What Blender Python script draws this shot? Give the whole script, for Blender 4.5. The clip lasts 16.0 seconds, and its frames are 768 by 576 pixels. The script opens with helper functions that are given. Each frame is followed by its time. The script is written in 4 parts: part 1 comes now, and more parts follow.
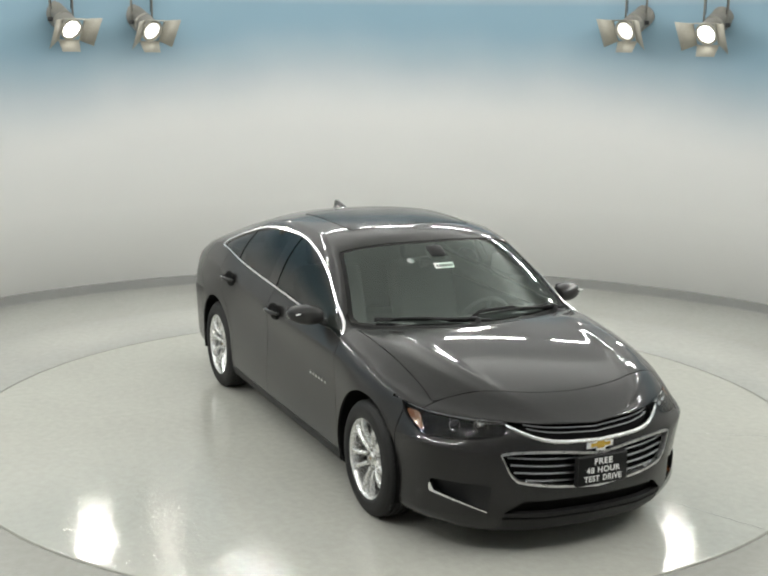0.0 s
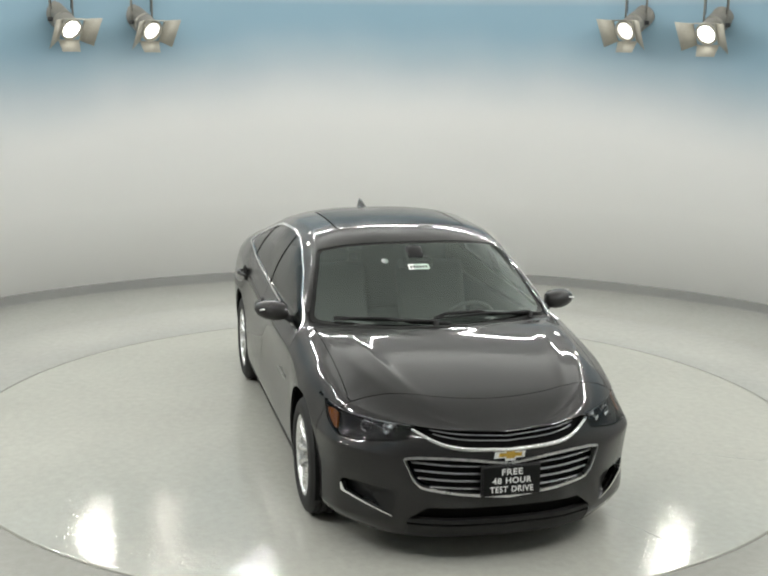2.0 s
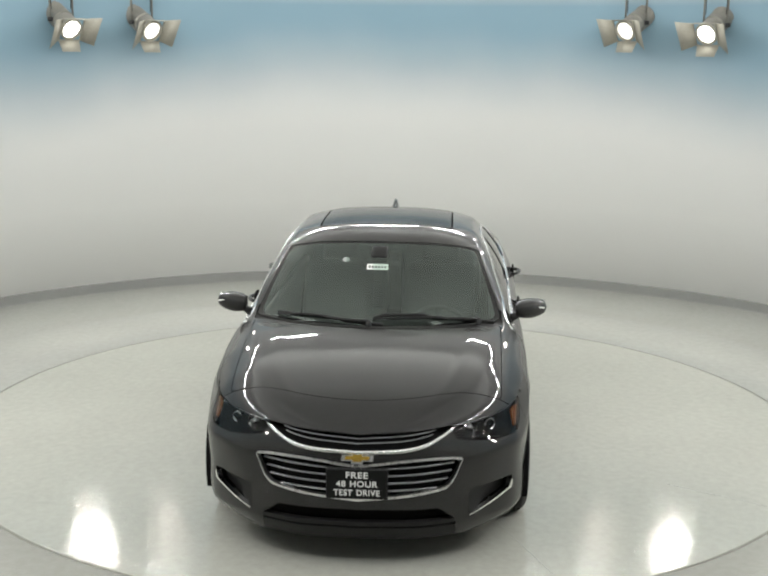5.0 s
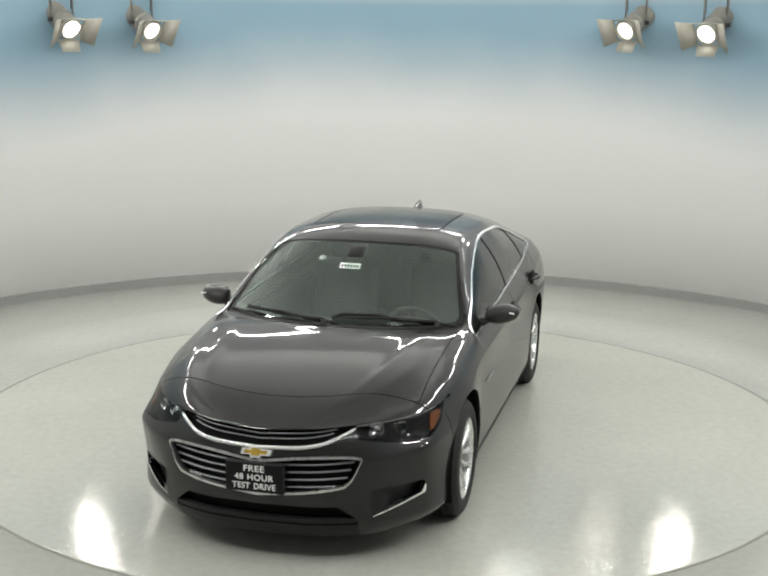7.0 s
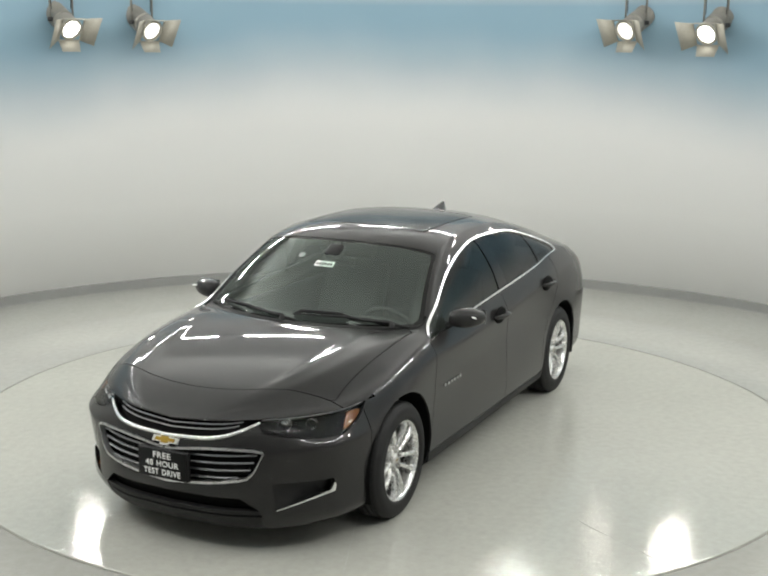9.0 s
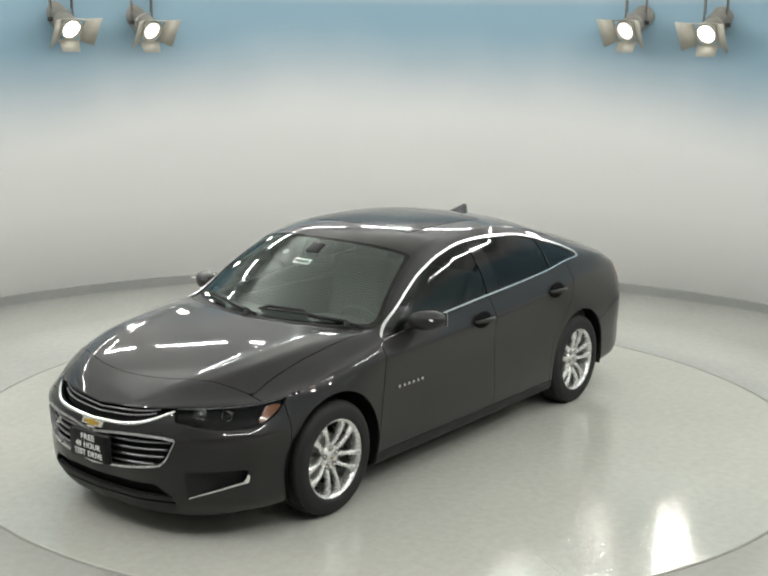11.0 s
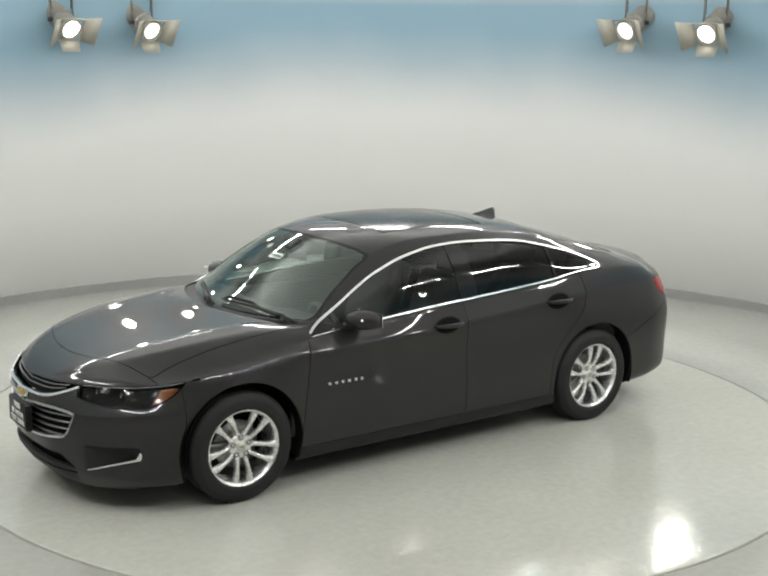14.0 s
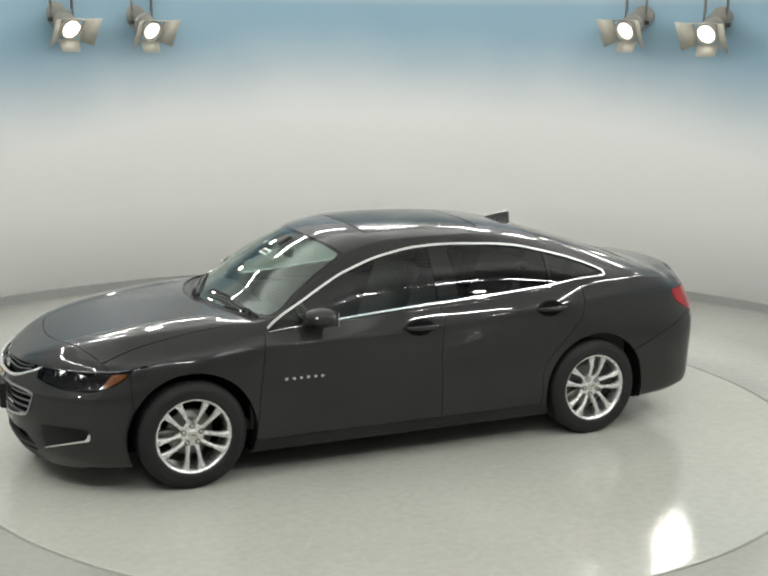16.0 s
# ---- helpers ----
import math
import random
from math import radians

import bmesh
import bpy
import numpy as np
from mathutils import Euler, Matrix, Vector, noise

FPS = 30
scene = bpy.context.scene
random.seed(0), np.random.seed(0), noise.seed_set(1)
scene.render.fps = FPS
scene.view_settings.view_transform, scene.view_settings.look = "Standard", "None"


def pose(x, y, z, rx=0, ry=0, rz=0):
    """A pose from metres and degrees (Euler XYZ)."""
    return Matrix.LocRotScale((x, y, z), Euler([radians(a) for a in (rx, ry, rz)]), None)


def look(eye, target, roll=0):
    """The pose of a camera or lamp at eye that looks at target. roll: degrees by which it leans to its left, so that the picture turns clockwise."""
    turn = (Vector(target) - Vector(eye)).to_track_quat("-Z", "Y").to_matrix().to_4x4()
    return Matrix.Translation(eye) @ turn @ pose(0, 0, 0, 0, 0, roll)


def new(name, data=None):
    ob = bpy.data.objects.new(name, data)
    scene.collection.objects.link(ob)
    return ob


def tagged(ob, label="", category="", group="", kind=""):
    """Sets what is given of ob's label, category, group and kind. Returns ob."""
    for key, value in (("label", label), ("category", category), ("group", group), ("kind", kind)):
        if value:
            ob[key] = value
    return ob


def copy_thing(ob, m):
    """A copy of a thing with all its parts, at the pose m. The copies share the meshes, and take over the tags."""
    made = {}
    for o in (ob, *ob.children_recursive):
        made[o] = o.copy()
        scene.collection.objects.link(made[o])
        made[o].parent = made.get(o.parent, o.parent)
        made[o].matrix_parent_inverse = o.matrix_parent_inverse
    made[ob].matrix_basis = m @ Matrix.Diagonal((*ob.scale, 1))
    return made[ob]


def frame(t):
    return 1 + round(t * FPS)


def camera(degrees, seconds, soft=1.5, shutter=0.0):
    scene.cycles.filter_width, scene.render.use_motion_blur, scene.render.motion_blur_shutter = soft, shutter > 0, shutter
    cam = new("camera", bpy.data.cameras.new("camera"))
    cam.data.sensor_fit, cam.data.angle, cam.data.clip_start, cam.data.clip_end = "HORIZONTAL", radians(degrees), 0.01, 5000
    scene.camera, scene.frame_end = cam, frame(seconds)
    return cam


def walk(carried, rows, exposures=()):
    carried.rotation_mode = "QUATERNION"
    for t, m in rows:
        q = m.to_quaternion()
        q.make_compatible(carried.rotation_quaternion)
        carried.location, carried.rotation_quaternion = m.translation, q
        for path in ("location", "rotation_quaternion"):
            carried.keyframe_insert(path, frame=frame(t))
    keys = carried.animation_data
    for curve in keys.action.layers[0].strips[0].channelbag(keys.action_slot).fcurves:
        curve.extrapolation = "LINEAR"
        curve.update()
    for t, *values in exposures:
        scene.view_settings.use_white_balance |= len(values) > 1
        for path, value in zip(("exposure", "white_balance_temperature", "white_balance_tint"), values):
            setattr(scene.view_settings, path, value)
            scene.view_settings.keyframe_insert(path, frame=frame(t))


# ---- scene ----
# ---- camera: stands still on the axis of the entrance, 8.2 m from the turntable's centre ----
SECONDS = 16.0
cam = camera(36.05, SECONDS, soft=2.2)
EYE = look((0, -8.235, 2.650), (-0.0043, 1.5572, 0.6217), 0.642)
walk(cam, [(0.0, EYE), (SECONDS, EYE)])

# ---- light: a ring of ceiling tubes and the hanging spots ----
world = bpy.data.worlds.new("studio_world")
scene.world = world
world.use_nodes = True
world.node_tree.nodes["Background"].inputs[0].default_value = (0.8, 0.9, 1.0, 1)
world.node_tree.nodes["Background"].inputs[1].default_value = 0.02
scene.view_settings.exposure = 0.0
WALL_R, WALL_Y, CEILING = 5.25, -0.10, 4.6
TUBE_POWER, SPOT_POWER = 25.8, 46.0
TUBE_R, TUBE_Z, TUBES, TUBE_TIP = 4.85, 3.86, 22, 84


def tube_lamp(m):
    """The light of one pair of tubes."""
    data = bpy.data.lights.new("tube_lamp", "AREA")
    data.energy, data.color = TUBE_POWER, (0.985, 0.99, 0.965)
    data.shape, data.size, data.size_y = "RECTANGLE", 1.05, 0.022
    new("tube_lamp", data).matrix_world = m


def spot_lamp(m, share):
    """The light of one hanging spot."""
    data = bpy.data.lights.new("spot_beam", "SPOT")
    data.energy, data.color = SPOT_POWER * share, (1.0, 0.95, 0.86)
    data.spot_size, data.spot_blend, data.shadow_soft_size = radians(112), 0.7, 0.07
    new("spot_beam", data).matrix_world = m


# ---- materials ----
def shader(name, color, rough=0.5, metal=0.0, **inputs):
    m = bpy.data.materials.new(name)
    m.use_nodes = True
    b = m.node_tree.nodes["Principled BSDF"]
    b.inputs["Base Color"].default_value = (*color, 1)
    b.inputs["Roughness"].default_value = rough
    b.inputs["Metallic"].default_value = metal
    for key, value in inputs.items():
        b.inputs[key.replace("_", " ")].default_value = value
    return m


def node(m, kind, values=(), links=()):
    n = m.node_tree.nodes.new(kind)
    for key, value in dict(values).items():
        n.inputs[key].default_value = value
    for key, source in dict(links).items():
        m.node_tree.links.new(source, n.inputs[key])
    return n


def math_node(m, op, a, b=None, c=None):
    n = m.node_tree.nodes.new("ShaderNodeMath")
    n.operation = op
    for i, v in enumerate((a, b, c)):
        if v is None:
            continue
        if isinstance(v, (int, float)):
            n.inputs[i].default_value = v
        else:
            m.node_tree.links.new(v, n.inputs[i])
    return n.outputs[0]


def mix_color(m, fac, a, b):
    n = m.node_tree.nodes.new("ShaderNodeMix")
    n.data_type = "RGBA"
    for sock, v in ((n.inputs[0], fac), (n.inputs[6], a), (n.inputs[7], b)):
        if isinstance(v, (int, float)):
            sock.default_value = v
        elif isinstance(v, tuple):
            sock.default_value = (*v, 1)
        else:
            m.node_tree.links.new(v, sock)
    return n.outputs[2]


def noise_of(m, scale, detail=3.0, rough=0.55, coords="Object"):
    tc = node(m, "ShaderNodeTexCoord")
    n = node(m, "ShaderNodeTexNoise", {"Scale": scale, "Detail": detail, "Roughness": rough}, {"Vector": tc.outputs[coords]})
    return n.outputs["Fac"]


def vary(m, amount=0.12, fine=60.0, coarse=3.0, rough_amount=0.1, bump=0.0, bump_scale=80.0):
    """Two scales of variation in colour and roughness, and a fine relief."""
    b = m.node_tree.nodes["Principled BSDF"]
    base, r0 = tuple(b.inputs["Base Color"].default_value)[:3], b.inputs["Roughness"].default_value
    f = math_node(m, "ADD", math_node(m, "MULTIPLY", noise_of(m, fine), 0.5), math_node(m, "MULTIPLY", noise_of(m, coarse), 0.5))
    dark, light = tuple(c * (1 - amount) for c in base), tuple(min(1, c * (1 + amount)) for c in base)
    f2 = math_node(m, "MULTIPLY_ADD", f, 2.4, -0.7)
    m.node_tree.links.new(mix_color(m, f2, dark, light), b.inputs["Base Color"])
    if rough_amount:
        m.node_tree.links.new(math_node(m, "MULTIPLY_ADD", f, rough_amount * 2, r0 - rough_amount), b.inputs["Roughness"])
    if bump:
        bn = node(m, "ShaderNodeBump", {"Strength": bump, "Distance": 0.002}, {"Height": noise_of(m, bump_scale)})
        m.node_tree.links.new(bn.outputs[0], b.inputs["Normal"])
    return m


def glow(name, color, strength):
    m = shader(name, (0.8, 0.8, 0.8), 0.3)
    b = m.node_tree.nodes["Principled BSDF"]
    b.inputs["Emission Color"].default_value = (*color, 1)
    b.inputs["Emission Strength"].default_value = strength
    return m


def floor_material(name, color):
    m = vary(shader(name, color, 0.055), 0.10, 18.0, 0.8, 0.02)
    b = m.node_tree.nodes["Principled BSDF"]
    big = node(m, "ShaderNodeBump", {"Strength": 1.0, "Distance": 0.0012}, {"Height": noise_of(m, 20.0, 1.5)})
    fine = node(m, "ShaderNodeBump", {"Strength": 1.0, "Distance": 0.0010}, {"Height": noise_of(m, 52.0, 2.0), "Normal": big.outputs[0]})
    m.node_tree.links.new(fine.outputs[0], b.inputs["Normal"])
    return m


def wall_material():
    """Off-white studio backdrop, pale grey then sky blue higher up; the grey offsets stronger lamplight there."""
    m = shader("wall_paint_and_light", (0.66, 0.65, 0.61), 0.75)
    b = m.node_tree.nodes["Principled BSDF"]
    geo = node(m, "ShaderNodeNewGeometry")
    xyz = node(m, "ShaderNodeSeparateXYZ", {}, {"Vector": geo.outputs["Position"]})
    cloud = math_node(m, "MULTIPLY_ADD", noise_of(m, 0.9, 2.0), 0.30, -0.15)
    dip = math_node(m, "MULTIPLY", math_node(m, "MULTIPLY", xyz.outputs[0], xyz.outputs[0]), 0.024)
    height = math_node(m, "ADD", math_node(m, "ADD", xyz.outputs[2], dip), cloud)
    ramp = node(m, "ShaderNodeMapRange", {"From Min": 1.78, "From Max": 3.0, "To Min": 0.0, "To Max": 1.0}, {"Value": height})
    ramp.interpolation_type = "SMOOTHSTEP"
    # light balance in the colour: whiter below, greyer above, against lamp falloff
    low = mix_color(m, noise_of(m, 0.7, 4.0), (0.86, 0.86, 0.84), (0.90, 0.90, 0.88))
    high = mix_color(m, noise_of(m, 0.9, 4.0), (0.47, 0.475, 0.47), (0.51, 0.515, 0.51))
    falloff_fade = node(m, "ShaderNodeMapRange", {"From Min": 0.9, "From Max": 3.0, "To Min": 0.0, "To Max": 1.0}, {"Value": xyz.outputs[2]})
    plain = mix_color(m, falloff_fade.outputs[0], low, high)
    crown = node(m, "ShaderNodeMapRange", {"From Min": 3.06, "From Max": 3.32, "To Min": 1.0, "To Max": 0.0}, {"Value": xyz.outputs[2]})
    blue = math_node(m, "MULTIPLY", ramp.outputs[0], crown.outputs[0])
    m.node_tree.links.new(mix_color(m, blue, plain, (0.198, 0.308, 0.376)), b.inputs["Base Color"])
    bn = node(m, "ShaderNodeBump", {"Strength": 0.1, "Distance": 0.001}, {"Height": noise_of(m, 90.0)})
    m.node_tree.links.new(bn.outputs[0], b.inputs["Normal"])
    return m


FLOOR = floor_material("table_coating", (0.415, 0.415, 0.373))
OUTER_FLOOR = floor_material("floor_coating", (0.395, 0.393, 0.362))
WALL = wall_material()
BASE = vary(shader("base_vinyl", (0.22, 0.22, 0.21), 0.4), 0.08)
SEAM = vary(shader("seam_dirt", (0.31, 0.31, 0.28), 0.4), 0.2, 40, 5)
JOINT = shader("joint_rubber", (0.05, 0.05, 0.045), 0.8)
CEIL = vary(shader("ceiling_paint", (0.74, 0.74, 0.72), 0.9), 0.08)


# ---- mesh helpers ----
def mesh_object(name, verts, faces, material, parent=None, label="", smooth=False):
    me = bpy.data.meshes.new(name)
    me.from_pydata([tuple(v) for v in verts], [], [tuple(f) for f in faces])
    if smooth:
        me.polygons.foreach_set("use_smooth", [True] * len(me.polygons))
    me.materials.append(material)
    me.update()
    ob = new(name, me)
    if parent:
        ob.parent = parent
    return tagged(ob, label) if label else ob


def part(name, bm, material, parent, label="", smooth=True):
    """Links a bmesh as one mesh object under a thing or a part."""
    me = bpy.data.meshes.new(name)
    if smooth:
        for f in bm.faces:
            f.smooth = True
    bm.to_mesh(me)
    bm.free()
    me.materials.append(material)
    ob = new(name, me)
    ob.parent = parent
    return tagged(ob, label) if label else ob


def lathe(profile, steps=48, axis="Z", a0=0.0, a1=360.0, bm=None, m=Matrix()):
    """A surface of revolution about the local axis through (radius, height) pairs."""
    bm = bm or bmesh.new()
    full = abs(a1 - a0) >= 359.9
    rings = []
    for k in range(steps if full else steps + 1):
        a = radians(a0 + (a1 - a0) * k / steps)
        ring = []
        for r, h in profile:
            p = Vector((r * math.cos(a), r * math.sin(a), h))
            if axis == "Y":
                p = Vector((p.x, h, p.y))
            elif axis == "X":
                p = Vector((h, p.x, p.y))
            ring.append(bm.verts.new(m @ p))
        rings.append(ring)
    n = len(rings)
    for k in range(n if full else n - 1):
        a, b = rings[k], rings[(k + 1) % n]
        for i in range(len(profile) - 1):
            bm.faces.new((a[i], b[i], b[i + 1], a[i + 1]))
    bmesh.ops.remove_doubles(bm, verts=bm.verts, dist=1e-6)
    return bm


def box(size, m=Matrix(), bevel=0.0, bm=None, segs=2):
    bm = bm or bmesh.new()
    got = bmesh.ops.create_cube(bm, size=1.0)["verts"]
    for v in got:
        v.co = Vector((v.co.x * size[0], v.co.y * size[1], v.co.z * size[2]))
    if bevel:
        edges = list({e for v in got for e in v.link_edges})
        r = bmesh.ops.bevel(bm, geom=edges, offset=bevel, segments=segs, affect="EDGES", profile=0.5)
        got = list({v for f in r["faces"] for v in f.verts} | {v for v in got if v.is_valid})
    bmesh.ops.transform(bm, matrix=m, verts=[v for v in got if v.is_valid])
    return bm


def tube(points, radius, sides=8, closed=False, bm=None, squash=1.0):
    """A round bar along a line of points."""
    bm = bm or bmesh.new()
    pts = [Vector(p) for p in points]
    rings = []
    for i, p in enumerate(pts):
        a = pts[i - 1] if (i > 0 or closed) else p
        b = pts[(i + 1) % len(pts)] if (i < len(pts) - 1 or closed) else p
        d = (b - a).normalized()
        up = Vector((0, 0, 1)) if abs(d.z) < 0.9 else Vector((0, 1, 0))
        s = d.cross(up).normalized()
        u = s.cross(d)
        r = radius[i] if isinstance(radius, (list, tuple)) else radius
        rings.append([bm.verts.new(p + (s * math.cos(k * 2 * math.pi / sides) + u * squash * math.sin(k * 2 * math.pi / sides)) * r) for k in range(sides)])
    for i in range(len(rings) - (0 if closed else 1)):
        a, b = rings[i], rings[(i + 1) % len(rings)]
        for k in range(sides):
            bm.faces.new((a[k], a[(k + 1) % sides], b[(k + 1) % sides], b[k]))
    if not closed:
        bm.faces.new(rings[0][::-1])
        bm.faces.new(rings[-1])
    return bm


# ---- the room: floor with a turntable let into it, round wall, camera bay, ceiling ----
TABLE_R, GAP, BAY, BACK = 2.966, 0.017, 2.3, -10.4
SIDE_Y = WALL_Y - math.sqrt(WALL_R ** 2 - BAY ** 2)


def build_room():
    # floor round the turntable: a ring out to the wall's back and the bay's floor
    prof = [(TABLE_R + GAP, -0.08), (TABLE_R + GAP, -0.003), (TABLE_R + GAP + 0.003, 0.0), (4.0, 0.0), (11.0, 0.0)]
    bm = lathe(prof, 192)
    fl = part("floor", bm, OUTER_FLOOR, None)
    tagged(fl, "glossy pale grey-green coated studio floor with soft lamp reflections", "floor", kind="structure")
    bm = lathe([(TABLE_R - 0.15, -0.06), (TABLE_R + GAP + 0.03, -0.06)], 128)
    jt = part("floor_joint", bm, JOINT, fl)
    tagged(jt, "dark narrow gap round the turntable")
    # wall: a round inner face with thickness, open at the camera bay
    half = math.degrees(math.asin(BAY / WALL_R))
    a0, a1 = -90 + half, 270 - half
    m = Matrix.Translation((0.05, WALL_Y, 0))
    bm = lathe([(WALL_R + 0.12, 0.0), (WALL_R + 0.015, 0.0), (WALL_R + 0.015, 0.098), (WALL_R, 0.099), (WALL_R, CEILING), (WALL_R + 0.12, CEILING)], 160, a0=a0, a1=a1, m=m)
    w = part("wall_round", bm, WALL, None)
    tagged(w, "smooth off-white curved studio wall, greyed upwards to balance the lamps, sky blue above", "wall", kind="structure")
    bm = lathe([(WALL_R - 0.022, 0.0015), (WALL_R - 0.014, 0.006), (WALL_R - 0.010, 0.016), (WALL_R - 0.009, 0.088), (WALL_R - 0.006, 0.096), (WALL_R + 0.012, 0.097)], 160, a0=a0, a1=a1, m=m)
    bb = part("baseboard", bm, BASE, None)
    tagged(bb, "grey vinyl base strip along the foot of the curved wall", "baseboard", kind="structure")
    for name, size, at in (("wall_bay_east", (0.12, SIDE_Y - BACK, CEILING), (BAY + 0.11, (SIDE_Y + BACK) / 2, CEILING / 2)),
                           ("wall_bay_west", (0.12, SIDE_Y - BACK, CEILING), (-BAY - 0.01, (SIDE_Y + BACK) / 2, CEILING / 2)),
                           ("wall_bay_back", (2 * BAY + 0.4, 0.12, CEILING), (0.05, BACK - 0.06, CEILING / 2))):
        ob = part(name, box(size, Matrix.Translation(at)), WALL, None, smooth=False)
        tagged(ob, "off-white camera bay wall with the round wall's lamp-balancing tone", "wall", kind="structure")
    bm = box((12.4, 17.0, 0.15), Matrix.Translation((0, -2.3, CEILING + 0.08)))
    tagged(part("ceiling", bm, CEIL, None, smooth=False), "plain off-white painted studio ceiling", "ceiling", kind="structure")


build_room()
TABLE = tagged(new("turntable"), "round motorised turntable coated like the floor round it", "turntable")
part("table_top", lathe([(0.0, 0.0), (1.0, 0.0), (2.0, 0.0), (TABLE_R - 0.014, 0.0)], 192), FLOOR, TABLE)
for turn, off, near, far in ((21.9, 0.0, 1.7, 2.94), (59.3, -0.113, 2.2, 2.94)):
    part("table_seam", box((far - near, 0.004, 0.0008), pose(0, 0, 0, 0, 0, turn) @ Matrix.Translation(((near + far) / 2, off, 0.0002))), SEAM, TABLE, "faint hairline joint in the coating", smooth=False)
part("edge_ring", lathe([(TABLE_R - 0.014, 0.0), (TABLE_R - 0.003, 0.0), (TABLE_R, -0.003), (TABLE_R, -0.055)], 192), FLOOR, TABLE)


# ---- ceiling tubes ----
HOUSING = vary(shader("white_enamel", (0.75, 0.75, 0.73), 0.4), 0.04)
TUBE_GLOW = glow("tube_light", (1.0, 0.98, 0.93), 6.0)


def ceiling_tube():
    ob = tagged(new("ceiling_light"), "white enamelled fluorescent batten hung under the ceiling", "lamp", "ring of ceiling lights")
    part("housing", box((1.10, 0.16, 0.06), Matrix.Translation((0, 0, 0.06)), 0.01), HOUSING, ob)
    for y in (-0.016, 0.016):
        part("tube", tube([(-0.52, y, 0.012), (0.52, y, 0.012)], 0.010), TUBE_GLOW, ob)
    for x in (-0.35, 0.35):
        tip = pose(0, 0, 0, -TUBE_TIP, 0, 0)
        part("hanger", tube([(x, 0, 0.09), tip @ Vector((x, 0, 0.25)), tip @ Vector((x, 0, CEILING - TUBE_Z))], 0.006, 6), HOUSING, ob)
    return ob


first = None
for k in range(TUBES):
    a = 360.0 * (k + 0.5) / TUBES
    m = pose(0, 0, 0, 0, 0, a) @ pose(TUBE_R, 0, TUBE_Z, 0, 0, 90) @ pose(0, 0, 0, TUBE_TIP, 0, 0)
    if first is None:
        first = ceiling_tube()
        first.matrix_basis = m
    else:
        copy_thing(first, m)
    tube_lamp(m @ pose(0, 0, -0.01))


# ---- the car: feature lines run round half the body, from the nose's middle to the tail's middle ----
# p is the way along the outline; on the flank p = 2.95 - x. x forward, y to the car's left, z up, origin between the axles.
CAR = tagged(new("sedan_car"), "dark grey metallic four-door sedan parked on the turntable", "car")
AXLE, HUB_Z, TYRE_R = 1.4145, 0.334, 0.336


def spline(knots):
    """A smooth curve without overshoot through (p, value) knots."""
    xs, ys = np.array([k[0] for k in knots], float), np.array([k[1] for k in knots], float)
    h, d = np.diff(xs), np.diff(ys) / np.diff(xs)
    m = np.zeros(len(xs))
    m[0], m[-1] = d[0], d[-1]
    for i in range(1, len(xs) - 1):
        if d[i - 1] * d[i] > 0:
            w1, w2 = 2 * h[i] + h[i - 1], h[i] + 2 * h[i - 1]
            m[i] = (w1 + w2) / (w1 / d[i - 1] + w2 / d[i])

    def at(x):
        x = min(max(x, xs[0]), xs[-1])
        i = min(int(np.searchsorted(xs, x, side="right")) - 1, len(h) - 1)
        t = (x - xs[i]) / h[i]
        return float((2 * t ** 3 - 3 * t * t + 1) * ys[i] + (t ** 3 - 2 * t * t + t) * h[i] * m[i] + (3 * t * t - 2 * t ** 3) * ys[i + 1] + (t ** 3 - t * t) * h[i] * m[i + 1])
    return at


def line(*knots):
    """A feature line through (p, x, y, z) knots."""
    f = [spline([(k[0], k[i]) for k in knots]) for i in (1, 2, 3)]
    return lambda p: Vector((f[0](p), f[1](p), f[2](p)))


def flank(p, y, z):
    return (p, 2.95 - p, y, z)


EDGE = line((0, 2.345, 0, 0.722), (0.25, 2.315, 0.25, 0.735), (0.5, 2.205, 0.49, 0.748), (0.75, 2.03, 0.68, 0.752), (0.95, 1.90, 0.765, 0.757),
            flank(1.2, 0.822, 0.772), flank(1.54, 0.862, 0.842), flank(1.98, 0.862, 0.915), flank(2.1, 0.846, 0.928), flank(2.52, 0.846, 0.955),
            flank(2.95, 0.851, 0.985), flank(3.55, 0.850, 1.022), flank(3.95, 0.842, 1.052), flank(4.35, 0.824, 1.092), flank(4.7, 0.803, 1.085),
            flank(4.95, 0.765, 1.048), (5.2, -2.17, 0.69, 1.008), (5.4, -2.29, 0.57, 1.008), (5.7, -2.39, 0.33, 1.044), (6.1, -2.425, 0, 1.060))
CENTRE_Z = spline([(-2.425, 1.060), (-2.33, 1.080), (-2.2, 1.098), (-2.05, 1.122), (-1.9, 1.166), (-1.68, 1.238), (-1.42, 1.318), (-1.05, 1.415), (-0.8, 1.449),
                   (-0.5, 1.470), (-0.2, 1.476), (0.1, 1.464), (0.3, 1.434), (0.43, 1.390), (0.81, 1.182), (1.13, 0.992), (1.17, 0.996), (1.3, 0.984), (1.54, 0.957),
                   (1.8, 0.917), (2.0, 0.875), (2.12, 0.842), (2.25, 0.785), (2.345, 0.722)])
